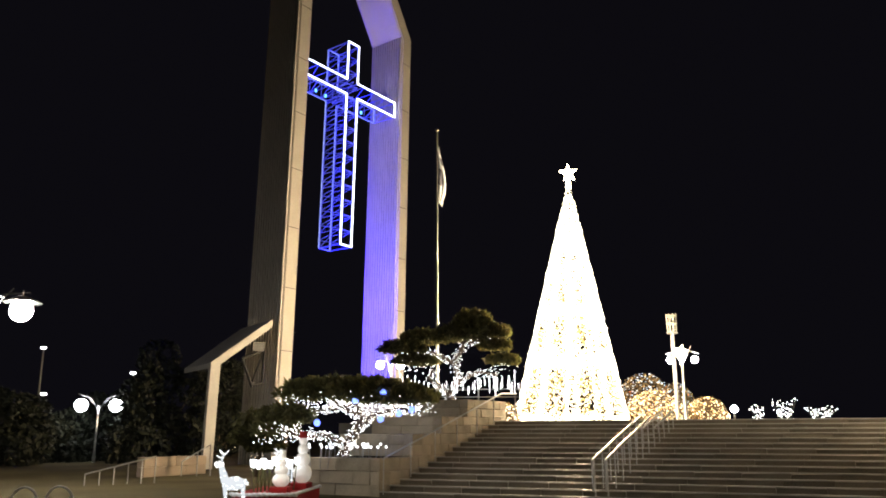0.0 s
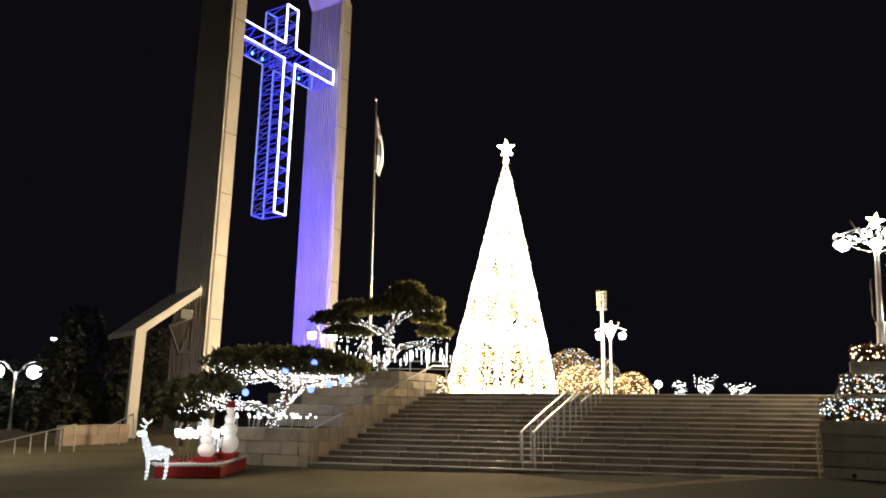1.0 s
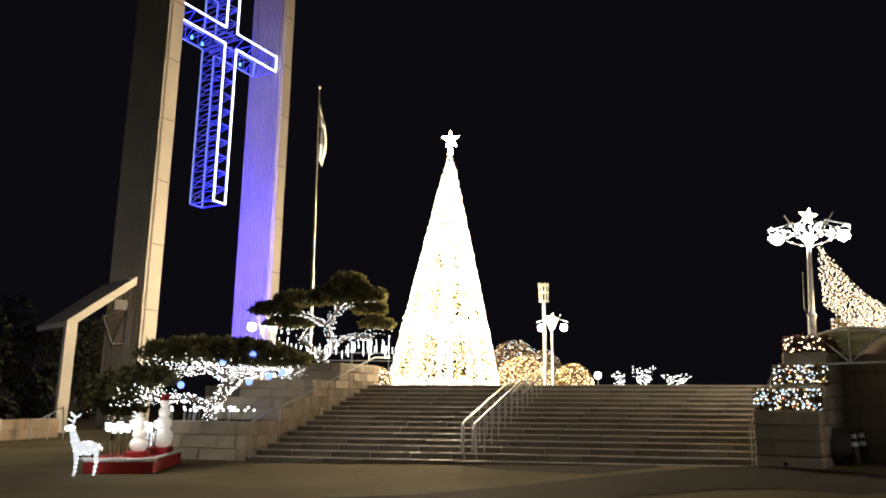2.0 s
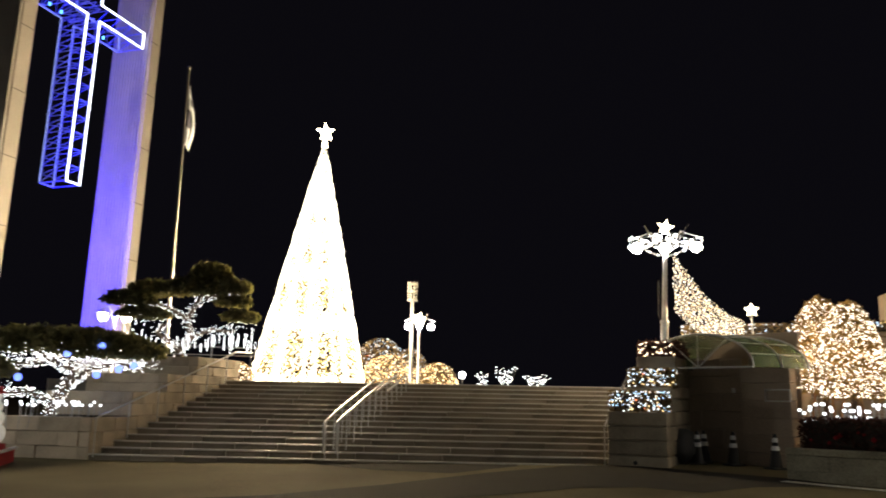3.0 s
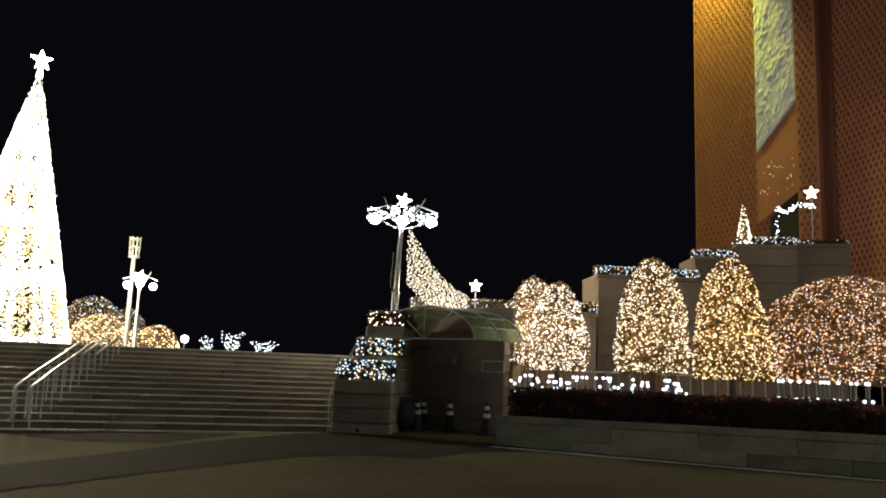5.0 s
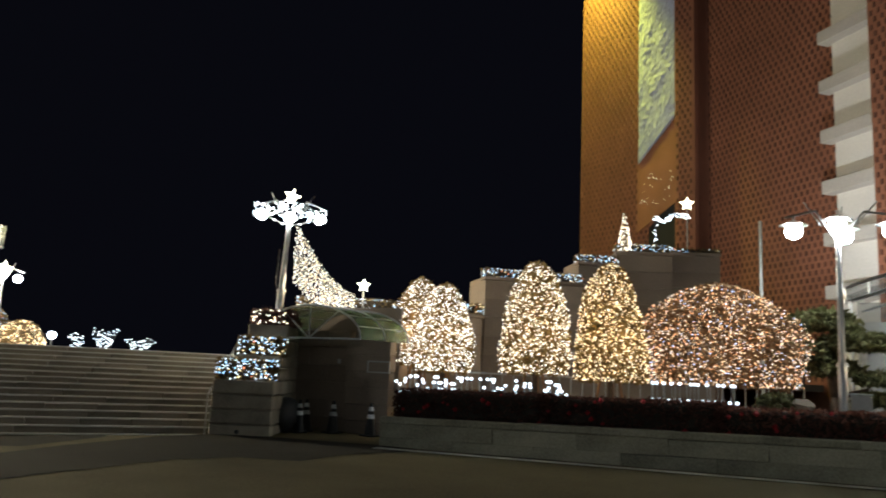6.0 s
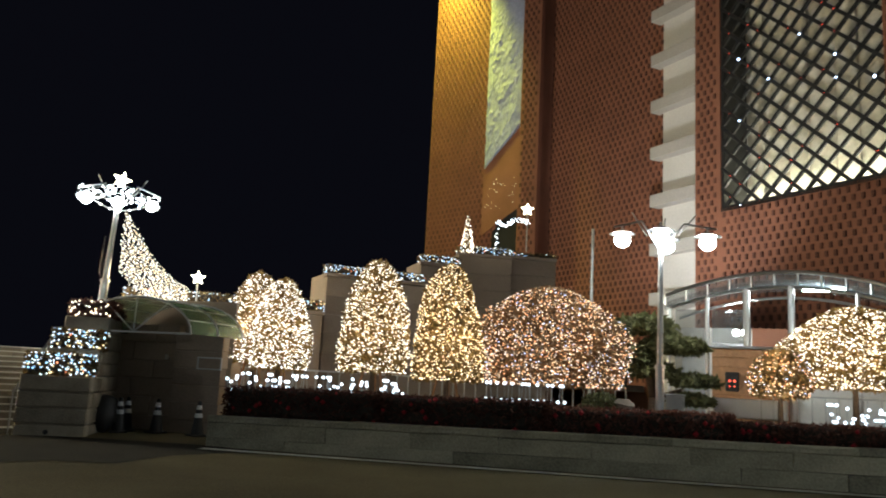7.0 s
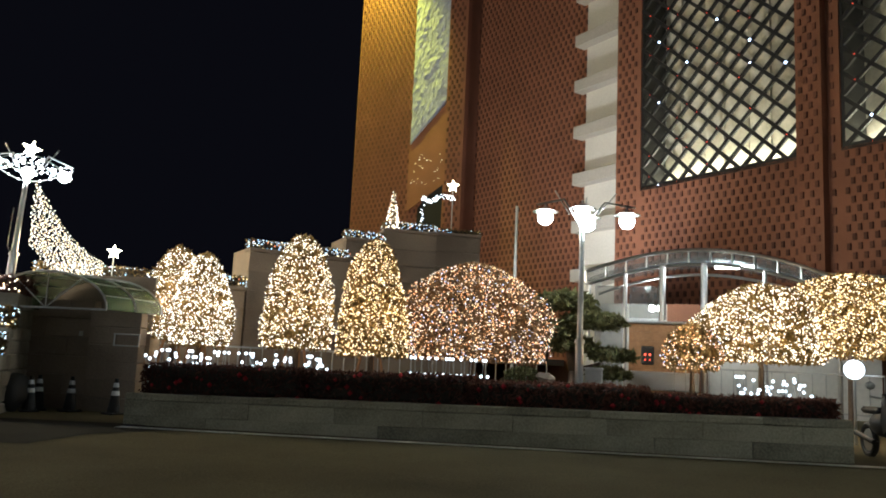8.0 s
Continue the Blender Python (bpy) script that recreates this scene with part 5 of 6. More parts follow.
# ---- gate building at the roadside ----
def gate():
    r = 23.5
    a, b = at(75.2, r), at(95.5, r)
    u = b - a
    L = u.length
    g = thing("gate_canopy", a, math.degrees(math.atan2(u.y, u.x)), "wavy steel and glass canopy over the gatehouse", "canopy")

    def zt(t):
        return high(7.0, r) + 0.66 * math.sin(math.pi * min(1.0, t / 0.78)) ** 0.9 - (0.12 * max(0, t - 0.72) / 0.28)

    ts = np.linspace(0, 1, 34)
    for y in (-0.0, 2.6):
        part("rail", pipe(bmesh.new(), [(L * t, y, zt(t)) for t in ts], 0.05), STEEL, g, "bright curved steel tube")
        part("rail", pipe(bmesh.new(), [(L * t, y, zt(t) - 0.42) for t in ts], 0.045), STEEL, g)
    for k in range(0, 15):
        t = k / 14
        part("mullion", rod(bmesh.new(), (L * t, 0, zt(t) - 0.42), (L * t, 0, zt(t)), 0.028), STEEL, g)
    bm = bmesh.new()
    rows = [[bm.verts.new((L * t, 0.02, zt(t) - dz)) for t in ts] for dz in (0.40, 0.03)]
    for i in range(33):
        bm.faces.new((rows[0][i], rows[0][i + 1], rows[1][i + 1], rows[1][i]))
    p = part("fascia_glass", bm, PANE, g, "pale glass strip")
    p.modifiers.new("thickness", "SOLIDIFY").thickness = 0.012
    bm = bmesh.new()
    rows = [[bm.verts.new((L * t, y, zt(t) - 0.2)) for t in ts] for y in (0.05, 2.6)]
    for i in range(33):
        bm.faces.new((rows[0][i], rows[0][i + 1], rows[1][i + 1], rows[1][i]))
    p = part("roof", bm, PANE, g, "translucent roof sheet", smooth=True)
    p.modifiers.new("thickness", "SOLIDIFY").thickness = 0.02
    for az in (75.45, 78.05, 80.65, 83.5, 87.5, 92.0):
        x = cross_line(az, a, b)
        part("post", rod(bmesh.new(), (x, 0, 0.3), (x, 0, zt(x / L) - 0.4), 0.06 if az not in (80.65, 83.5) else 0.1, None, 10), STEEL, g)
    x0, x1 = cross_line(75.6, a, b), cross_line(80.6, a, b)
    for k in range(2):
        xa, xb = x0 + (x1 - x0) * k / 2 + 0.08, x0 + (x1 - x0) * (k + 1) / 2 - 0.08
        part("pane", box(bmesh.new(), ((xa + xb) / 2, 0.25, 2.2), (xb - xa, 0.02, 3.8)), PANE, g, "clear glass wall panel")
        part("transom", box(bmesh.new(), ((xa + xb) / 2, 0.22, 3.1), (xb - xa, 0.05, 0.07)), STEEL, g)
    # Two glowing balls for reflected lamps, enlarged to light the gatehouse inside.
    for az in (79.6, 80.2):
        part("reflected_lamp", ball(bmesh.new(), (cross_line(az, a, b), 1.6, 3.55), 0.1, 10, 6), L_GLOBE, g, "glowing ball standing for a lamp reflected in the glass")
    part("tube_light", box(bmesh.new(), (cross_line(85.6, a, b), 0.6, zt(0.52) - 0.35), (1.1, 0.12, 0.08), bevel=0.01), L_GLOBE, g, "fluorescent strip lamp")
    bk = thing("gatehouse", a + Vector((-u.y, u.x, 0)).normalized() * 3.0, math.degrees(math.atan2(u.y, u.x)), "pale gatehouse wall behind glass", "gatehouse")
    part("wall", box(bmesh.new(), (L / 2, 0.2, 1.9), (L, 0.3, 3.8)), WHITE_WALL, bk)
    part("door", box(bmesh.new(), (cross_line(82.0, a, b), -0.03, 2.3), (1.25, 0.14, 3.0)), BRICK, bk, "dark opening onto brickwork")
    # ticket box in wood
    r2 = 21.5
    c, e = at(78.35, r2), at(83.2, r2)
    v = e - c
    k = thing("ticket_kiosk", (c.x, c.y, 0.2), math.degrees(math.atan2(v.y, v.x)), "wood-clad kiosk with a red digital display", "kiosk")
    h = high(3.4, r2) - 0.2
    W = v.length
    n = 9
    part("core", box(bmesh.new(), (W / 2, 0.45, h / 2), (W - 0.04, 0.8, h - 0.04)), WOOD, k)
    for i in range(n):
        part("board", box(bmesh.new(), (W / 2, 0.03, 0.55 + (h - 0.55) * (i + 0.5) / n), (W, 0.05, (h - 0.55) / n - 0.012), bevel=0.006), WOOD, k)
    part("base_panel", box(bmesh.new(), (W / 2, -0.01, 1.15), (W, 0.1, 0.5), bevel=0.03), STEEL, k, "brushed steel kick panel")
    part("cap", box(bmesh.new(), (W / 2, 0.4, h + 0.03), (W + 0.08, 0.95, 0.07), bevel=0.015), STEEL, k)
    d = part("display", box(bmesh.new(), (W * 0.27, -0.03, h * 0.68), (0.34, 0.07, 0.5), bevel=0.03), DARK_METAL, k, "dark display with red digits as bars")
    for dx in (-0.06, 0.06):
        part("digit", box(bmesh.new(), (W * 0.27 + dx, -0.07, h * 0.68 + 0.02), (0.05, 0.02, 0.055), bevel=0.006), L_RED, d)
        part("digit", box(bmesh.new(), (W * 0.27 + dx, -0.07, h * 0.68 - 0.12), (0.035, 0.02, 0.03), bevel=0.006), L_RED, d)


gate()


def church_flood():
    """Unseen floodlight, added on the terrace to wash the evenly lit brick front."""
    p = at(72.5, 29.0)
    f = thing("floodlight", (p.x, p.y, 0.6), -70, "unseen black floodlight on a post, added to wash the brick front", "floodlight")
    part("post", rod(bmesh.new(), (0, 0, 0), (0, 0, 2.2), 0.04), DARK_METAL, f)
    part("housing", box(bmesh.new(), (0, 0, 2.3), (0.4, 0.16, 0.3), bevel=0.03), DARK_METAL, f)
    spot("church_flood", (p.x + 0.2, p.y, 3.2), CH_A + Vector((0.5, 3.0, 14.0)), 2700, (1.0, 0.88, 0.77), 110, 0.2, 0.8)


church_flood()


def thin_pole():
    p = at(69.97, 21.5)
    t = thing("steel_pole", (p.x, p.y, 0.3), 0, "plain slim steel pole rising behind the shrubs", "pole")
    h = high(11.7, 21.5) - 0.3
    part("pole", rod(bmesh.new(), (0, 0, 0), (0, 0, h), 0.05, 0.04, 10), GALV, t)
    for a in (0.5, 2.6, 4.7):
        part("stay", rod(bmesh.new(), (0.3 * math.cos(a), 0.3 * math.sin(a), 2.6), (0.04 * math.cos(a), 0.04 * math.sin(a), 3.0), 0.012), GALV, t)


thin_pole()


def cabinet():
    p = at(75.9, 17.4)
    c = thing("utility_box", (p.x, p.y, BED), -75, "small pale grey metal cabinet by the lamp post", "utility box")
    part("body", box(bmesh.new(), (0, 0, 0.43), (0.38, 0.28, 0.86), bevel=0.02), WHITE_WALL, c)
    part("lid", box(bmesh.new(), (0, 0, 0.88), (0.42, 0.32, 0.05), bevel=0.015), WHITE_WALL, c)
    q = at(72.3, 17.2)
    s = thing("garden_rock", (q.x, q.y, BED), 20, "pale sloping rock in the bed", "rock")
    bm = box(bmesh.new(), (0, 0, 0.36), (0.75, 0.45, 0.78), bevel=0.12)
    for v in bm.verts:
        v.co += Vector(noise.noise_vector(v.co * 3)) * 0.06
        v.co.x += -0.25 * v.co.z
    part("rock", bm, TERRACE, s)


cabinet()
q = at(70.8, 17.0)
sb = thing("boxwood_shrub", (q.x, q.y, BED), 0, "small round dark green unlit shrub", "shrub")
k = np.random.randn(1800, 3)
k /= np.linalg.norm(k, axis=1, keepdims=True)
leaves("foliage", k * np.array([0.5, 0.45, 0.4]) * (0.8 + 0.25 * np.random.rand(1800, 1)) + np.array([0, 0, 0.45]), 0.04, NEEDLE, sb)
part("stem", rod(bmesh.new(), (0, 0, 0), (0, 0, 0.5), 0.04), BARK, sb)


def motorbike():
    p = at(94.4, 15.7)
    m = thing("motorbike", (p.x, p.y, rise(p.x)), -160, "dark parked motorbike beside the planter end", "motorbike")
    for x in (-0.62, 0.62):
        w = part("wheel", bmesh.new(), RUBBER, m)
        bm = bmesh.new()
        pts = [(x + 0.27 * math.cos(t), 0, 0.3 + 0.27 * math.sin(t)) for t in np.linspace(0, 6.283, 19)]
        pipe(bm, pts, 0.055, 8)
        part("tyre", bm, RUBBER, w)
        part("rim", rod(bmesh.new(), (x, -0.03, 0.3), (x, 0.03, 0.3), 0.2, None, 14), GALV, w)
    part("body", ball(bmesh.new(), (0.0, 0, 0.62), 0.32, 14, 10, (1.5, 0.55, 0.7)), DARK_METAL, m, smooth=True)
    part("seat", box(bmesh.new(), (-0.3, 0, 0.84), (0.75, 0.28, 0.12), bevel=0.05), RUBBER, m)
    part("fairing", prism(bmesh.new(), [(0.35, 0.45), (0.6, 0.62), (0.5, 1.05), (0.35, 1.15), (0.25, 0.7)], -0.17, 0.17), DARK_METAL, m)
    part("fork", pipe(bmesh.new(), [(0.62, 0.08, 0.3), (0.42, 0.08, 1.05)], 0.025), GALV, m)
    part("handlebar", pipe(bmesh.new(), [(0.3, -0.36, 1.1), (0.4, -0.12, 1.05), (0.4, 0.12, 1.05), (0.3, 0.36, 1.1)], 0.018), GALV, m)
    part("headlight", ball(bmesh.new(), (0.56, 0, 0.95), 0.09), GALV, m)
    part("mirror", ball(bmesh.new(), (0.34, -0.36, 1.28), 0.07, 8, 6, (0.4, 1.2, 1)), GALV, m)
    part("exhaust", rod(bmesh.new(), (0.0, -0.18, 0.3), (-0.75, -0.2, 0.42), 0.045, 0.05), DARK_METAL, m)


motorbike()
gp = at(92.8, 18.2)
gl = thing("globe_lamp", (gp.x, gp.y, 0.25), 0, "round white garden globe lamp on a short post", "garden lamp")
part("post", rod(bmesh.new(), (0, 0, 0), (0, 0, 1.42), 0.03), GALV, gl)
part("globe", ball(bmesh.new(), (0, 0, 1.58), 0.2, 14, 10), L_FLOWER, gl, smooth=True)


# ---- pines ----
def pine(p, turn, limbs, pads, label, tufts, lights=0, trunk_r=0.14, needle=0.1, bulb=L_WHITE, balls=(), low=False):
    """limbs: chains of points; pads: (centre, radii) of the flat needle clouds."""
    t = thing("pine_tree", p, turn, label, "pine tree", "trained pines")
    bm = bmesh.new()
    segs = []
    for ch in limbs:
        n = len(ch)
        for i, (a, b) in enumerate(zip(ch, ch[1:])):
            k = trunk_r if ch is limbs[0] else trunk_r * 0.5
            rod(bm, a, b, k * (1 - 0.7 * i / n), k * (1 - 0.7 * (i + 1) / n), 8)
            segs.append((Vector(a), Vector(b), k))
    part("trunk", bm, BARK, t, smooth=True)
    pts = []
    for c, (rx, ry, rz) in pads:
        n = int(tufts * rx * ry / 0.5)
        q = np.random.randn(n, 3)
        q /= np.linalg.norm(q, axis=1, keepdims=True)
        q *= (0.45 + 0.55 * np.random.rand(n, 1) ** 0.5)
        q[:, 2] = np.where(q[:, 2] < -0.25, -0.25 * np.random.rand(n), q[:, 2])
        bumpy = 1 + 0.22 * np.sin(q[:, :1] * 9 + c[0] * 5) * np.sin(q[:, 1:2] * 8)
        pts.append(q * np.array([rx, ry, rz]) * bumpy + np.array(c))
    leaves("crown", np.concatenate(pts), needle, NEEDLE, t, "dense dark green needle clouds", long=1.3)
    if lights:
        ls = []
        tot = sum((b - a).length for a, b, k in segs)
        for a, b, k in segs:
            for _ in range(int(lights * 0.55 * (b - a).length / tot)):
                ls.append(a.lerp(b, random.random()) + Vector((random.gauss(0, 1), random.gauss(0, 1), random.gauss(0, 1))).normalized() * (k + 0.06))
        w = sum(r[0] * r[1] for _, r in pads)
        for c, (rx, ry, rz) in [q for q in pads if not low or q[0][2] < 1.8]:
            for _ in range(int(lights * 0.45 * rx * ry / w)):
                a, s = random.uniform(0, 6.283), math.sqrt(random.random())
                ls.append(Vector(c) + Vector((rx * s * math.cos(a), ry * s * math.sin(a), random.uniform(-0.4, 0.05))))
        bulbs("light_string", ls, 0.0085, bulb, t, "white fairy lights wound round the branches")
    for q in balls:
        part("ornament", ball(bmesh.new(), q, 0.09, 10, 8), L_BLUE, t, "glowing blue ball", smooth=True)
    return t


P1 = at(-7.2, 21.6)
pine((P1.x, P1.y, 0.9), 7, [[(0, 0, 0), (0.05, 0, 0.35), (0.3, 0, 0.7), (0.45, 0, 1.1), (0.3, 0, 1.5)], [(0.05, 0, 0.35), (-0.5, -0.1, 0.62), (-1.1, 0, 0.6), (-1.7, 0, 0.75)], [(0.3, 0, 0.7), (0.8, 0.1, 1.2), (1.5, 0, 1.35), (2.1, 0, 1.25)], [(0.3, 0, 1.5), (-0.3, 0, 1.35), (-1.0, 0, 1.25)], [(0.45, 0, 1.1), (0, -0.2, 1.35), (-0.4, 0.1, 1.6)]],
     [((-0.3, 0, 1.75), (1.5, 0.8, 0.42)), ((1.3, 0.1, 1.65), (1.25, 0.8, 0.35)), ((-1.6, 0, 1.1), (0.75, 0.6, 0.35)), ((-1.9, 0.5, 0.8), (0.6, 0.5, 0.4)), ((0.7, 0.3, 1.9), (1.1, 0.7, 0.3))],
     "low spreading pine with white fairy lights and blue balls", 2600, 2100, balls=((-0.75, -0.5, 0.95), (0.95, -0.5, 1.05), (1.45, -0.5, 1.2), (1.8, -0.5, 1.3), (1.0, -0.6, 1.75), (0.25, -0.5, 1.55)))
P2 = at(0.6, 26.5)
pine((P2.x, P2.y, 2.42), -1, [[(0, 0, 0), (-0.1, 0, 0.5), (0.25, 0, 0.9), (0.1, 0, 1.5), (0.6, 0, 2.5)], [(-0.1, 0, 0.5), (-0.8, 0, 1.0), (-0.6, 0, 1.3)], [(0.25, 0, 0.9), (0.9, 0, 1.2), (1.6, 0, 1.1)], [(0.1, 0, 1.5), (-0.7, 0, 1.9), (-1.9, 0, 2.0)], [(0.6, 0, 2.2), (1.2, 0.1, 2.4), (1.7, 0, 2.3)]],
     [((0.75, 0, 2.95), (0.65, 0.6, 0.4)), ((1.35, 0, 2.55), (0.7, 0.6, 0.35)), ((0.2, 0, 2.45), (1.0, 0.7, 0.35)), ((-0.9, 0, 2.35), (0.9, 0.6, 0.32)), ((-1.7, 0, 2.0), (0.8, 0.6, 0.3)), ((1.75, 0, 1.6), (0.6, 0.5, 0.22)), ((-1.2, 0.2, 1.6), (0.8, 0.5, 0.25)), ((1.5, 0.1, 2.1), (0.6, 0.5, 0.25))],
     "tall trained pine with warm white lights on its branches", 1500, 1500, low=True)
P3 = at(74.3, 19.6)
pine((P3.x, P3.y, BED), -74, [[(0, 0, 0), (0.05, 0, 0.8), (-0.1, 0, 1.5), (0, 0, 2.3)], [(0.05, 0, 0.8), (0.7, 0, 1.0)], [(-0.1, 0, 1.5), (-0.7, 0, 1.7)]],
     [((-0.2, 0, 2.45), (0.75, 0.7, 0.3)), ((0.45, 0, 2.0), (0.75, 0.7, 0.28)), ((-0.6, 0, 1.75), (0.7, 0.6, 0.28)), ((1.0, -0.1, 1.2), (0.55, 0.5, 0.18)), ((0.9, -0.2, 0.75), (0.5, 0.4, 0.16)), ((0, 0, 1.4), (0.6, 0.5, 0.25))],
     "dark unlit trained pine behind the lamp post", 2200)
P4 = at(-13.3, 24.5)
pine((P4.x, P4.y, 0.3), 12, [[(0, 0, 0), (0.1, 0, 0.7), (0, 0, 1.5)]], [((0, 0, 1.5), (0.7, 0.6, 0.45)), ((0.25, 0, 0.9), (0.6, 0.5, 0.4)), ((-0.4, 0, 1.1), (0.45, 0.4, 0.3))], "dark shrub-like pine with a few warm bulbs", 2000, 45, bulb=L_WARM, trunk_r=0.08)

# hanging tubes of light under the upper pine and along the terrace edge
ht = at(1.5, 26.3)
h = thing("light_tubes", (ht.x, ht.y, 2.6), -3, "row of thin white light tubes standing along the terrace", "light tubes")
for k in range(46):
    x = random.uniform(-2.2, 1.9)
    z = random.uniform(0.15, 0.6)
    part("tube", rod(bmesh.new(), (x, random.uniform(-0.3, 0.3), z), (x, 0, z + random.uniform(0.2, 0.5)), 0.0042, None, 5), L_WHITE, h)
for z in (0.16, 0.42):
    part("rail", rod(bmesh.new(), (-2.3, 0, z), (2.0, 0, z), 0.012, None, 6), GALV, h)
for x in (-2.3, -0.9, 0.5, 1.9):
    part("post", rod(bmesh.new(), (x, 0, TOP - 2.6), (x, 0, 0.5), 0.02, None, 6), GALV, h)

# bulbs in the bed by the lower pine
for k in range(30):
    p = at(random.uniform(-9.6, -4.2), random.uniform(20.9, 21.5))
    copy_thing(FLOWERS[k % 2], pose(p.x, p.y, 0.66, random.uniform(-10, 10), random.uniform(-10, 10), 0))


# ---- low lit shrubs on the terrace ----
def mound(az, r, el, width, lights, count, label, name="lit_bush"):
    z1 = high(el, r)
    lit_tree(name, placed(az, r, TOP), z1 - TOP, math.radians(width) / 2 * r, dome, lights, int(count * 1.6), 0.028, label, lift=0.0, leaf_n=1800, legs=False, glow_w=0)


mound(15.2, 38, 2.9, 4.1, L_GOLD, 420, "low mounded shrub in golden bulbs on the terrace")
mound(18.8, 38, 2.35, 3.0, L_GOLD, 260, "low mounded shrub in orange bulbs on the terrace")
mound(14.6, 42, 4.1, 4.5, L_PARTY, 330, "taller terrace shrub with pale mixed bulbs")
mound(16.8, 43, 3.4, 2.6, L_PARTY, 160, "terrace shrub with scattered blue and white bulbs")
mound(4.6, 30, 2.0, 1.8, L_WARM, 150, "low shrub in warm bulbs at the terrace edge")


def spray(az, r, el, w, label):
    p = at(az, r)
    s = thing("light_sculpture", (p.x, p.y, TOP), -az, label, "light sculpture", "terrace light sculptures")
    H = high(el, r) - TOP
    W = math.radians(w) * r
    bm, pts = bmesh.new(), []
    for k in range(9):
        x = W * (k / 8 - 0.5)
        a, b = Vector((x * 0.3, 0, 0)), Vector((x, random.uniform(-0.2, 0.2), H * random.uniform(0.7, 1)))
        rod(bm, a, b, 0.015, None, 4)
        pts += [a.lerp(b, random.random()) + Vector((random.uniform(-0.1, 0.1), 0, 0)) for _ in range(9)]
    part("frame", bm, DARK_METAL, s)
    bulbs("light_string", pts, 0.022, L_WHITE, s)


spray(23.8, 40, 2.3, 1.6, "wire figure traced in cool white bulbs")
spray(26.0, 40, 1.75, 1.9, "low wire figure traced in cool white bulbs")
spray(22.1, 40, 1.85, 0.9, "small wire figure traced in white bulbs")
gb = at(20.6, 38)
g2 = thing("globe_lamp", (gb.x, gb.y, TOP), 0, "small bright globe lamp on the terrace", "garden lamp")
part("post", rod(bmesh.new(), (0, 0, 0), (0, 0, 0.5), 0.03), GALV, g2)
part("globe", ball(bmesh.new(), (0, 0, 0.66), 0.17), L_GLOBE_FAR, g2, smooth=True)


def tall_mast():
    p = at(16.8, 37)
    m = thing("steel_mast", (p.x, p.y, TOP), 0, "grey mast with a caged lantern head", "mast")
    h = high(8.3, 37) - TOP
    part("pole", rod(bmesh.new(), (0, 0, 0), (0, 0, h - 0.9), 0.1, 0.08, 10), GALV, m)
    c = bmesh.new()
    for k in range(8):
        a = k * math.pi / 4
        rod(c, (0.2 * math.cos(a), 0.2 * math.sin(a), h - 0.9), (0.24 * math.cos(a), 0.24 * math.sin(a), h), 0.02, None, 4)
    for z in (h - 0.9, h - 0.45, h - 0.1):
        rod(c, (0, 0, z - 0.03), (0, 0, z + 0.03), 0.25, None, 12)
    part("cage", c, GALV, m)


tall_mast()


# ---- figures on the red stage ----
SM = pose(-2.92, 17.87, 0, 0, 0, -4)


def stage():
    s = thing("stage", SM.translation, -4, "low red platform edged with white fleece snow", "platform")
    part("deck", box(bmesh.new(), (-0.7, 1.3, 0.15), (1.4, 2.6, 0.3), bevel=0.015), RED_FELT, s)
    bm = bmesh.new()
    n = 26
    for k in range(n):
        x = -1.4 + 1.4 * k / (n - 1)
        ball(bm, (x, 0.0, 0.3 - 0.03 * abs(math.sin(k * 1.7))), 0.055, 7, 5, (1.3, 0.8, 0.7))
    for k in range(16):
        ball(bm, (0.0, 2.6 * k / 15, 0.3), 0.055, 7, 5, (0.8, 1.3, 0.7))
    part("fleece_edge", bm, SNOW, s, "white fleece along the edge")
    part("riser", box(bmesh.new(), (-0.27, 1.5, 0.37), (0.5, 0.6, 0.15), bevel=0.015), RED_FELT, s, "red box for the taller figure")
    part("riser", box(bmesh.new(), (-0.5, 0.7, 0.35), (0.42, 0.45, 0.12), bevel=0.015), RED_FELT, s)
    return s


stage()


def snowman(x, y, z, k, label, fat=0.88, hat=RED_FELT):
    p = SM @ Vector((x, y, z))
    s = new("snowman_figure")
    bm = bmesh.new()
    for cz, r in ((0.30, 0.34), (0.72, 0.27), (1.05, 0.2), (1.32, 0.16)):
        ball(bm, (0, 0, cz * k), r * k, 16, 10, (fat, fat, 0.95))
    rod(bm, (0, 0, 1.42 * k), (0, 0, 1.46 * k), 0.19 * k, 0.19 * k, 14)
    rod(bm, (0, 0, 1.46 * k), (0, 0, 1.62 * k), 0.13 * k, 0.12 * k, 14)
    me = bpy.data.meshes.new("snowman_figure")
    bm.to_mesh(me)
    bm.free()
    me.materials.append(LIT_PLUSH)
    me.materials.append(hat)
    for f in me.polygons:
        f.use_smooth = True
        if f.center.z > 1.41 * k:
            f.material_index = 1
    bpy.data.objects.remove(s)
    s = new("snowman_figure", me)
    s.location = p
    return tagged(s, label, "snowman", "snowmen on the stage")


snowman(-0.2, 1.5, 0.44, 0.73, "white plush snowman with a red hat on a red box")
snowman(-0.5, 0.7, 0.4, 0.5, "smaller stout white plush snowman with a pale hat", 1.15, SNOW)
# Added fill for the tulip lamps' light; no lamp stands here.
point("stage_lamp", SM @ Vector((-0.6, -0.1, 1.15)), 16, (1.0, 0.95, 0.85), 0.1)


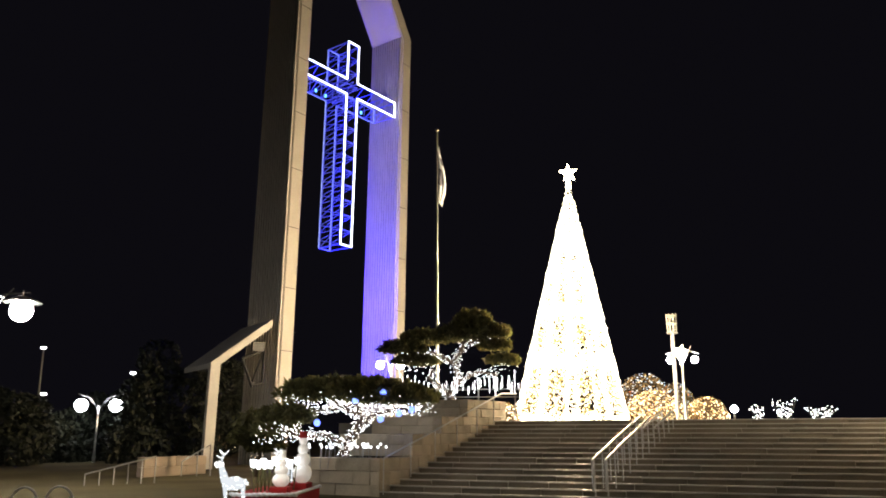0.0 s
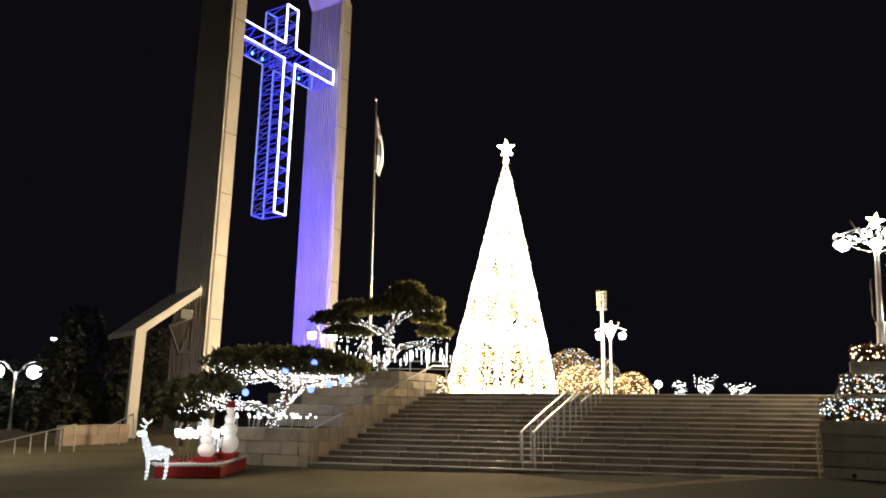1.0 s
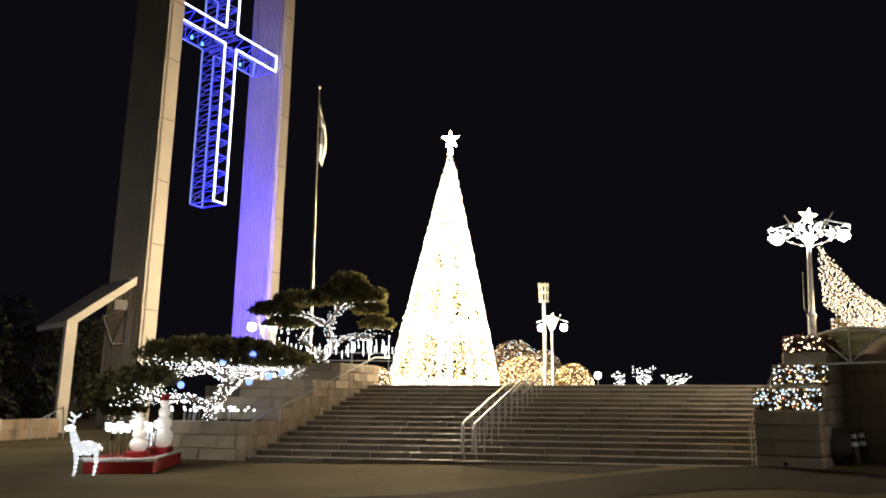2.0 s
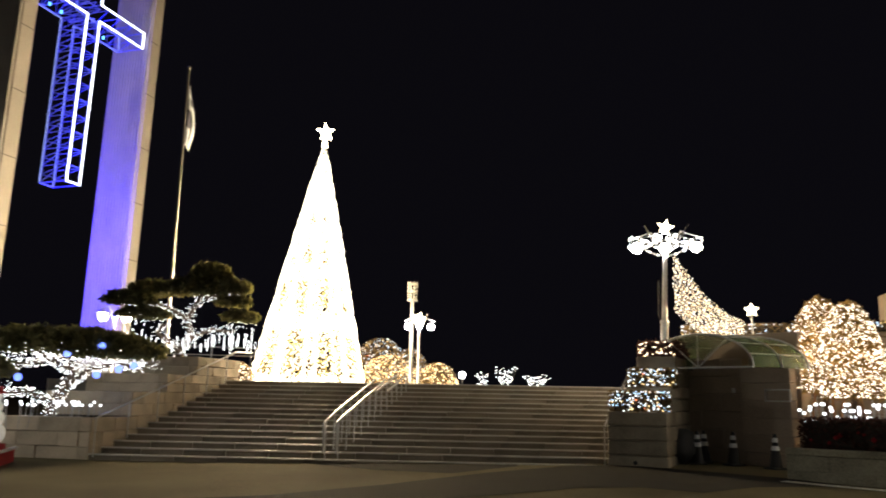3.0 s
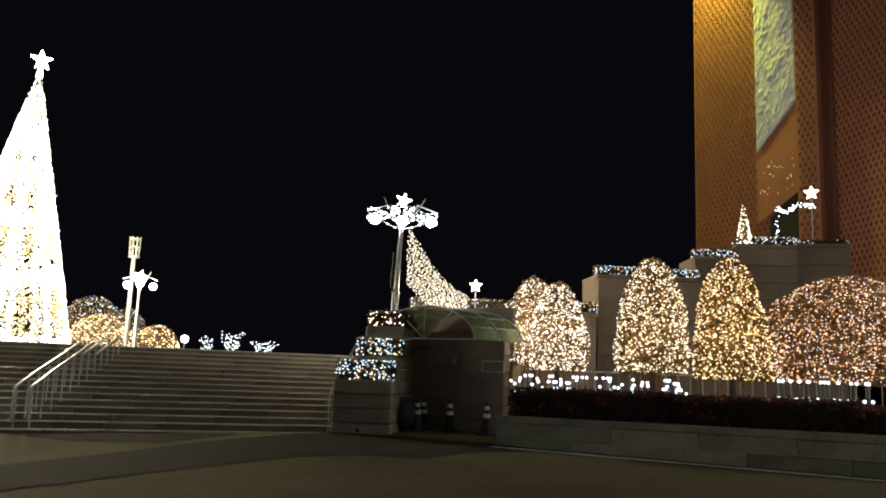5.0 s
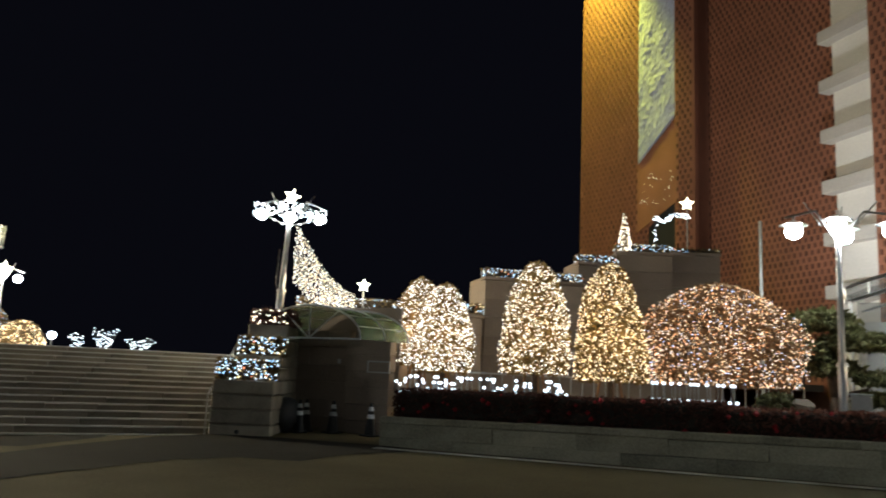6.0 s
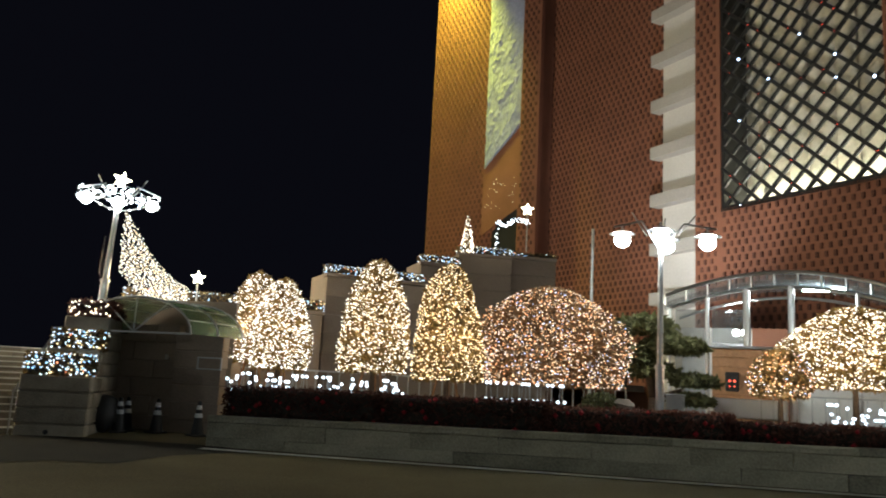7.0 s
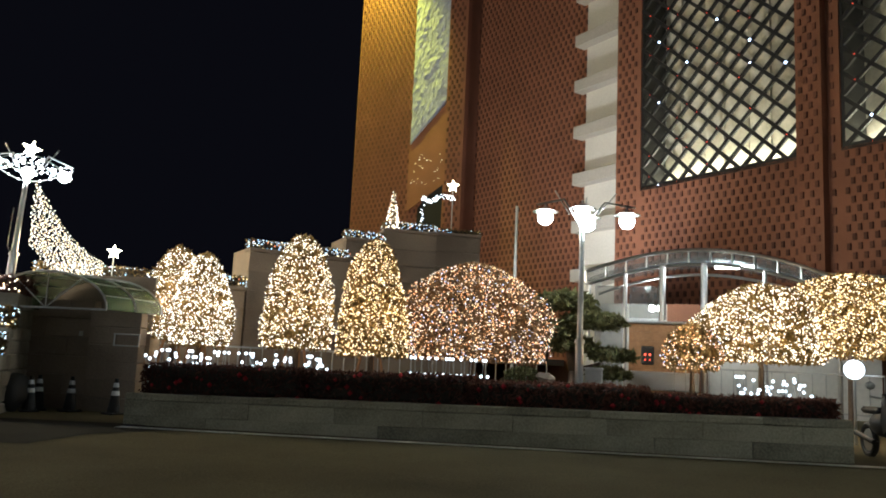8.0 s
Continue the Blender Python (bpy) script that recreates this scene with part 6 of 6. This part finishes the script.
def tulip_lamps(x, y, n, label):
    p = SM @ Vector((x, y, 0.31))
    t = thing("tulip_lamps", p, 8, label, "flower lights", "flower lights on the stage")
    for k in range(n):
        a = (k % 3 - 1) * 0.13 + random.uniform(-0.03, 0.03)
        b = (k // 3) * 0.12
        hh = random.uniform(-0.05, 0.05)
        part("stem", pipe(bmesh.new(), [(a * 0.6, b, 0), (a, b, 0.52 + hh)], 0.014, 6), NEEDLE, t)
        part("bloom", rod(bmesh.new(), (a, b, 0.52 + hh), (a, b, 0.68 + hh), 0.04, 0.062, 8), L_FLOWER, t, "lit white bloom")
    return t


tulip_lamps(-0.95, 0.4, 6, "bunch of white tulip lamps with green stems")
tulip_lamps(-0.8, 0.75, 6, "second bunch of white tulip lamps beside the first")
tulip_lamps(-0.4, 1.15, 5, "white tulip lamps between the two snowmen")


def deer(x, y, z, k, turn, label):
    """One mesh: body, neck, head, legs and antlers of a wire deer wound with lights."""
    p = SM @ Vector((x, y, z))
    bm = bmesh.new()
    ball(bm, (0.05, 0, 0.72), 0.2, 12, 8, (1.7, 0.85, 0.95))
    rod(bm, (-0.2, 0, 0.78), (-0.33, 0, 1.2), 0.12, 0.075, 10)
    ball(bm, (-0.4, 0, 1.26), 0.095, 10, 7, (1.5, 0.8, 0.85))
    for lx in (-0.2, 0.3):
        for ly in (-0.09, 0.09):
            rod(bm, (lx, ly, 0.66), (lx + 0.03, ly, 0.34), 0.07, 0.04, 8)
            rod(bm, (lx + 0.03, ly, 0.34), (lx - 0.01, ly, 0.0), 0.035, 0.03, 8)
    for s in (-1, 1):
        rod(bm, (-0.35, 0.04 * s, 1.32), (-0.28, 0.14 * s, 1.52), 0.022, 0.018, 6)
        rod(bm, (-0.28, 0.14 * s, 1.52), (-0.4, 0.2 * s, 1.66), 0.018, 0.012, 6)
        rod(bm, (-0.28, 0.14 * s, 1.52), (-0.15, 0.18 * s, 1.64), 0.018, 0.012, 6)
        rod(bm, (-0.33, 0.08 * s, 1.42), (-0.45, 0.14 * s, 1.5), 0.015, 0.01, 6)
    rod(bm, (0.36, 0, 0.8), (0.45, 0, 0.68), 0.04, 0.02, 6)
    bmesh.ops.subdivide_edges(bm, edges=bm.edges[:], cuts=2, use_grid_fill=True)
    rnd = random.Random(4)
    for v in bm.verts:
        v.co += Vector((rnd.gauss(0, 0.005), rnd.gauss(0, 0.005), rnd.gauss(0, 0.005)))
    bm.verts.ensure_lookup_table()
    body = len(bm.faces)
    for v in rnd.sample(bm.verts[:], min(260, len(bm.verts))):
        ball(bm, v.co.copy(), 0.013, 5, 3)
    bmesh.ops.scale(bm, vec=(k, k, k), verts=bm.verts)
    me = bpy.data.meshes.new("deer_figure")
    bm.to_mesh(me)
    n = len(me.polygons)
    bm.free()
    me.materials.append(L_FIG)
    me.materials.append(L_FIG_BULB)
    for f in me.polygons:
        f.material_index = 1 if f.index >= body else 0
    d = new("deer_figure", me)
    d.location, d.rotation_euler = p, (0, 0, radians(8 + turn))
    return tagged(d, label, "light figure", "lit deer")


deer(-1.32, -0.25, 0.0, 0.74, 5, "glowing white wire deer standing beside the red platform")
deer(-0.72, 1.8, 0.3, 0.55, 10, "second white lit deer partly behind the snowmen")


# ---- forecourt edge and distance ----
def low_wall():
    a, b = at(-20.6, 31), at(-16.6, 33)
    u = b - a
    w = thing("wall_forecourt", a, math.degrees(math.atan2(u.y, u.x)), "low stone wall at the forecourt's edge", "wall", kind="structure")
    block_wall(w, 0, u.length, 0.2, 0, 0.72, 2, 1.2, TERRACE, 0.4)
    h = thing("ramp_rail", at(-18.2, 31.5), 15, "thin galvanised handrail on a ramp", "handrail")
    part("rail", pipe(bmesh.new(), [(0, 0, 0.55), (1.0, 0, 1.15), (1.05, 0, 0)], 0.025), GALV, h)
    part("post", rod(bmesh.new(), (0.0, 0, 0), (0.0, 0, 0.55), 0.022), GALV, h)
    part("post", rod(bmesh.new(), (0.55, 0, 0), (0.55, 0, 0.88), 0.022), GALV, h)
    f = thing("side_railing", at(-24.2, 27), 40, "short galvanised railing by the forecourt", "railing")
    part("rail", pipe(bmesh.new(), [(0, 0, 0.35), (2.2, 0, 0.85)], 0.022), GALV, f)
    for k in range(6):
        part("post", rod(bmesh.new(), (0.44 * k, 0, 0), (0.44 * k, 0, 0.35 + 0.1 * k), 0.018), GALV, f)
    for az in (-27.6, -25.6):
        p = at(az, 19.5)
        g = thing("hoop_barrier", p, -20, "arched white steel hoop barrier", "barrier", "hoop barriers")
        part("hoop", pipe(bmesh.new(), [(-0.4 * math.cos(t), 0, 0.45 * math.sin(t) ** 0.8 if t > 0 and t < 3.14 else 0) for t in np.linspace(0, math.pi, 11)], 0.028), WHITE_WALL, g)


low_wall()


def far_lamp(az, r, el, label, size=0.13):
    p = at(az, r)
    h = high(el, r) + 3
    f = thing("street_light", (p.x, p.y, -3.0), -az, label, "street light", "distant street lights")
    part("pole", rod(bmesh.new(), (0, 0, 0), (0, 0, h), 0.09, 0.06, 8), GALV, f)
    part("head", ball(bmesh.new(), (0, 0, h), size * r / 60, 10, 6, (1.5, 1, 0.6)), L_GLOBE_FAR, f)


for az, r, el in ((-27.4, 70, 5.5), (-21.76, 75, 4.0), (-27.1, 90, 2.5), (-27.5, 60, 0.6), (-24.9, 90, 0.35)):
    far_lamp(az, r, el, "distant street light on a tall pole")


def broad_tree(az, r, h, w, label):
    p = at(az, r)
    t = thing("tree", (p.x, p.y, -3.0 if r > 45 else 0), 0, label, "tree", "dark trees at the forecourt edge")
    bm = bmesh.new()
    rod(bm, (0, 0, 0), (0.1, 0, h * 0.5), 0.22, 0.12, 8)
    pts = []
    for k in range(16):
        a, z = random.uniform(0, 6.283), random.uniform(0.35, 0.95)
        rr = w * 0.5 * (1.1 - z) ** 0.5 * random.uniform(0.3, 1)
        c = Vector((rr * math.cos(a), rr * math.sin(a), h * z))
        rod(bm, (0.1, 0, h * z * 0.6), c, 0.06, 0.02, 5)
        q = np.random.randn(420, 3)
        q *= w * 0.16 / np.maximum(0.6, np.linalg.norm(q, axis=1, keepdims=True))
        pts.append(q + np.array(c))
    part("trunk", bm, BARK, t)
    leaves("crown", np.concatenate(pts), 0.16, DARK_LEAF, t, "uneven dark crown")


for az, r, h, w in ((-19.5, 48, 9.5, 7), (-23.0, 52, 6.5, 6), (-26.5, 50, 5.5, 6), (-29.5, 46, 6.5, 6), (-16.0, 55, 9.0, 6), (-33, 44, 7, 6)):
    broad_tree(az, r, h, w, "dark leafy tree at the edge of the forecourt")
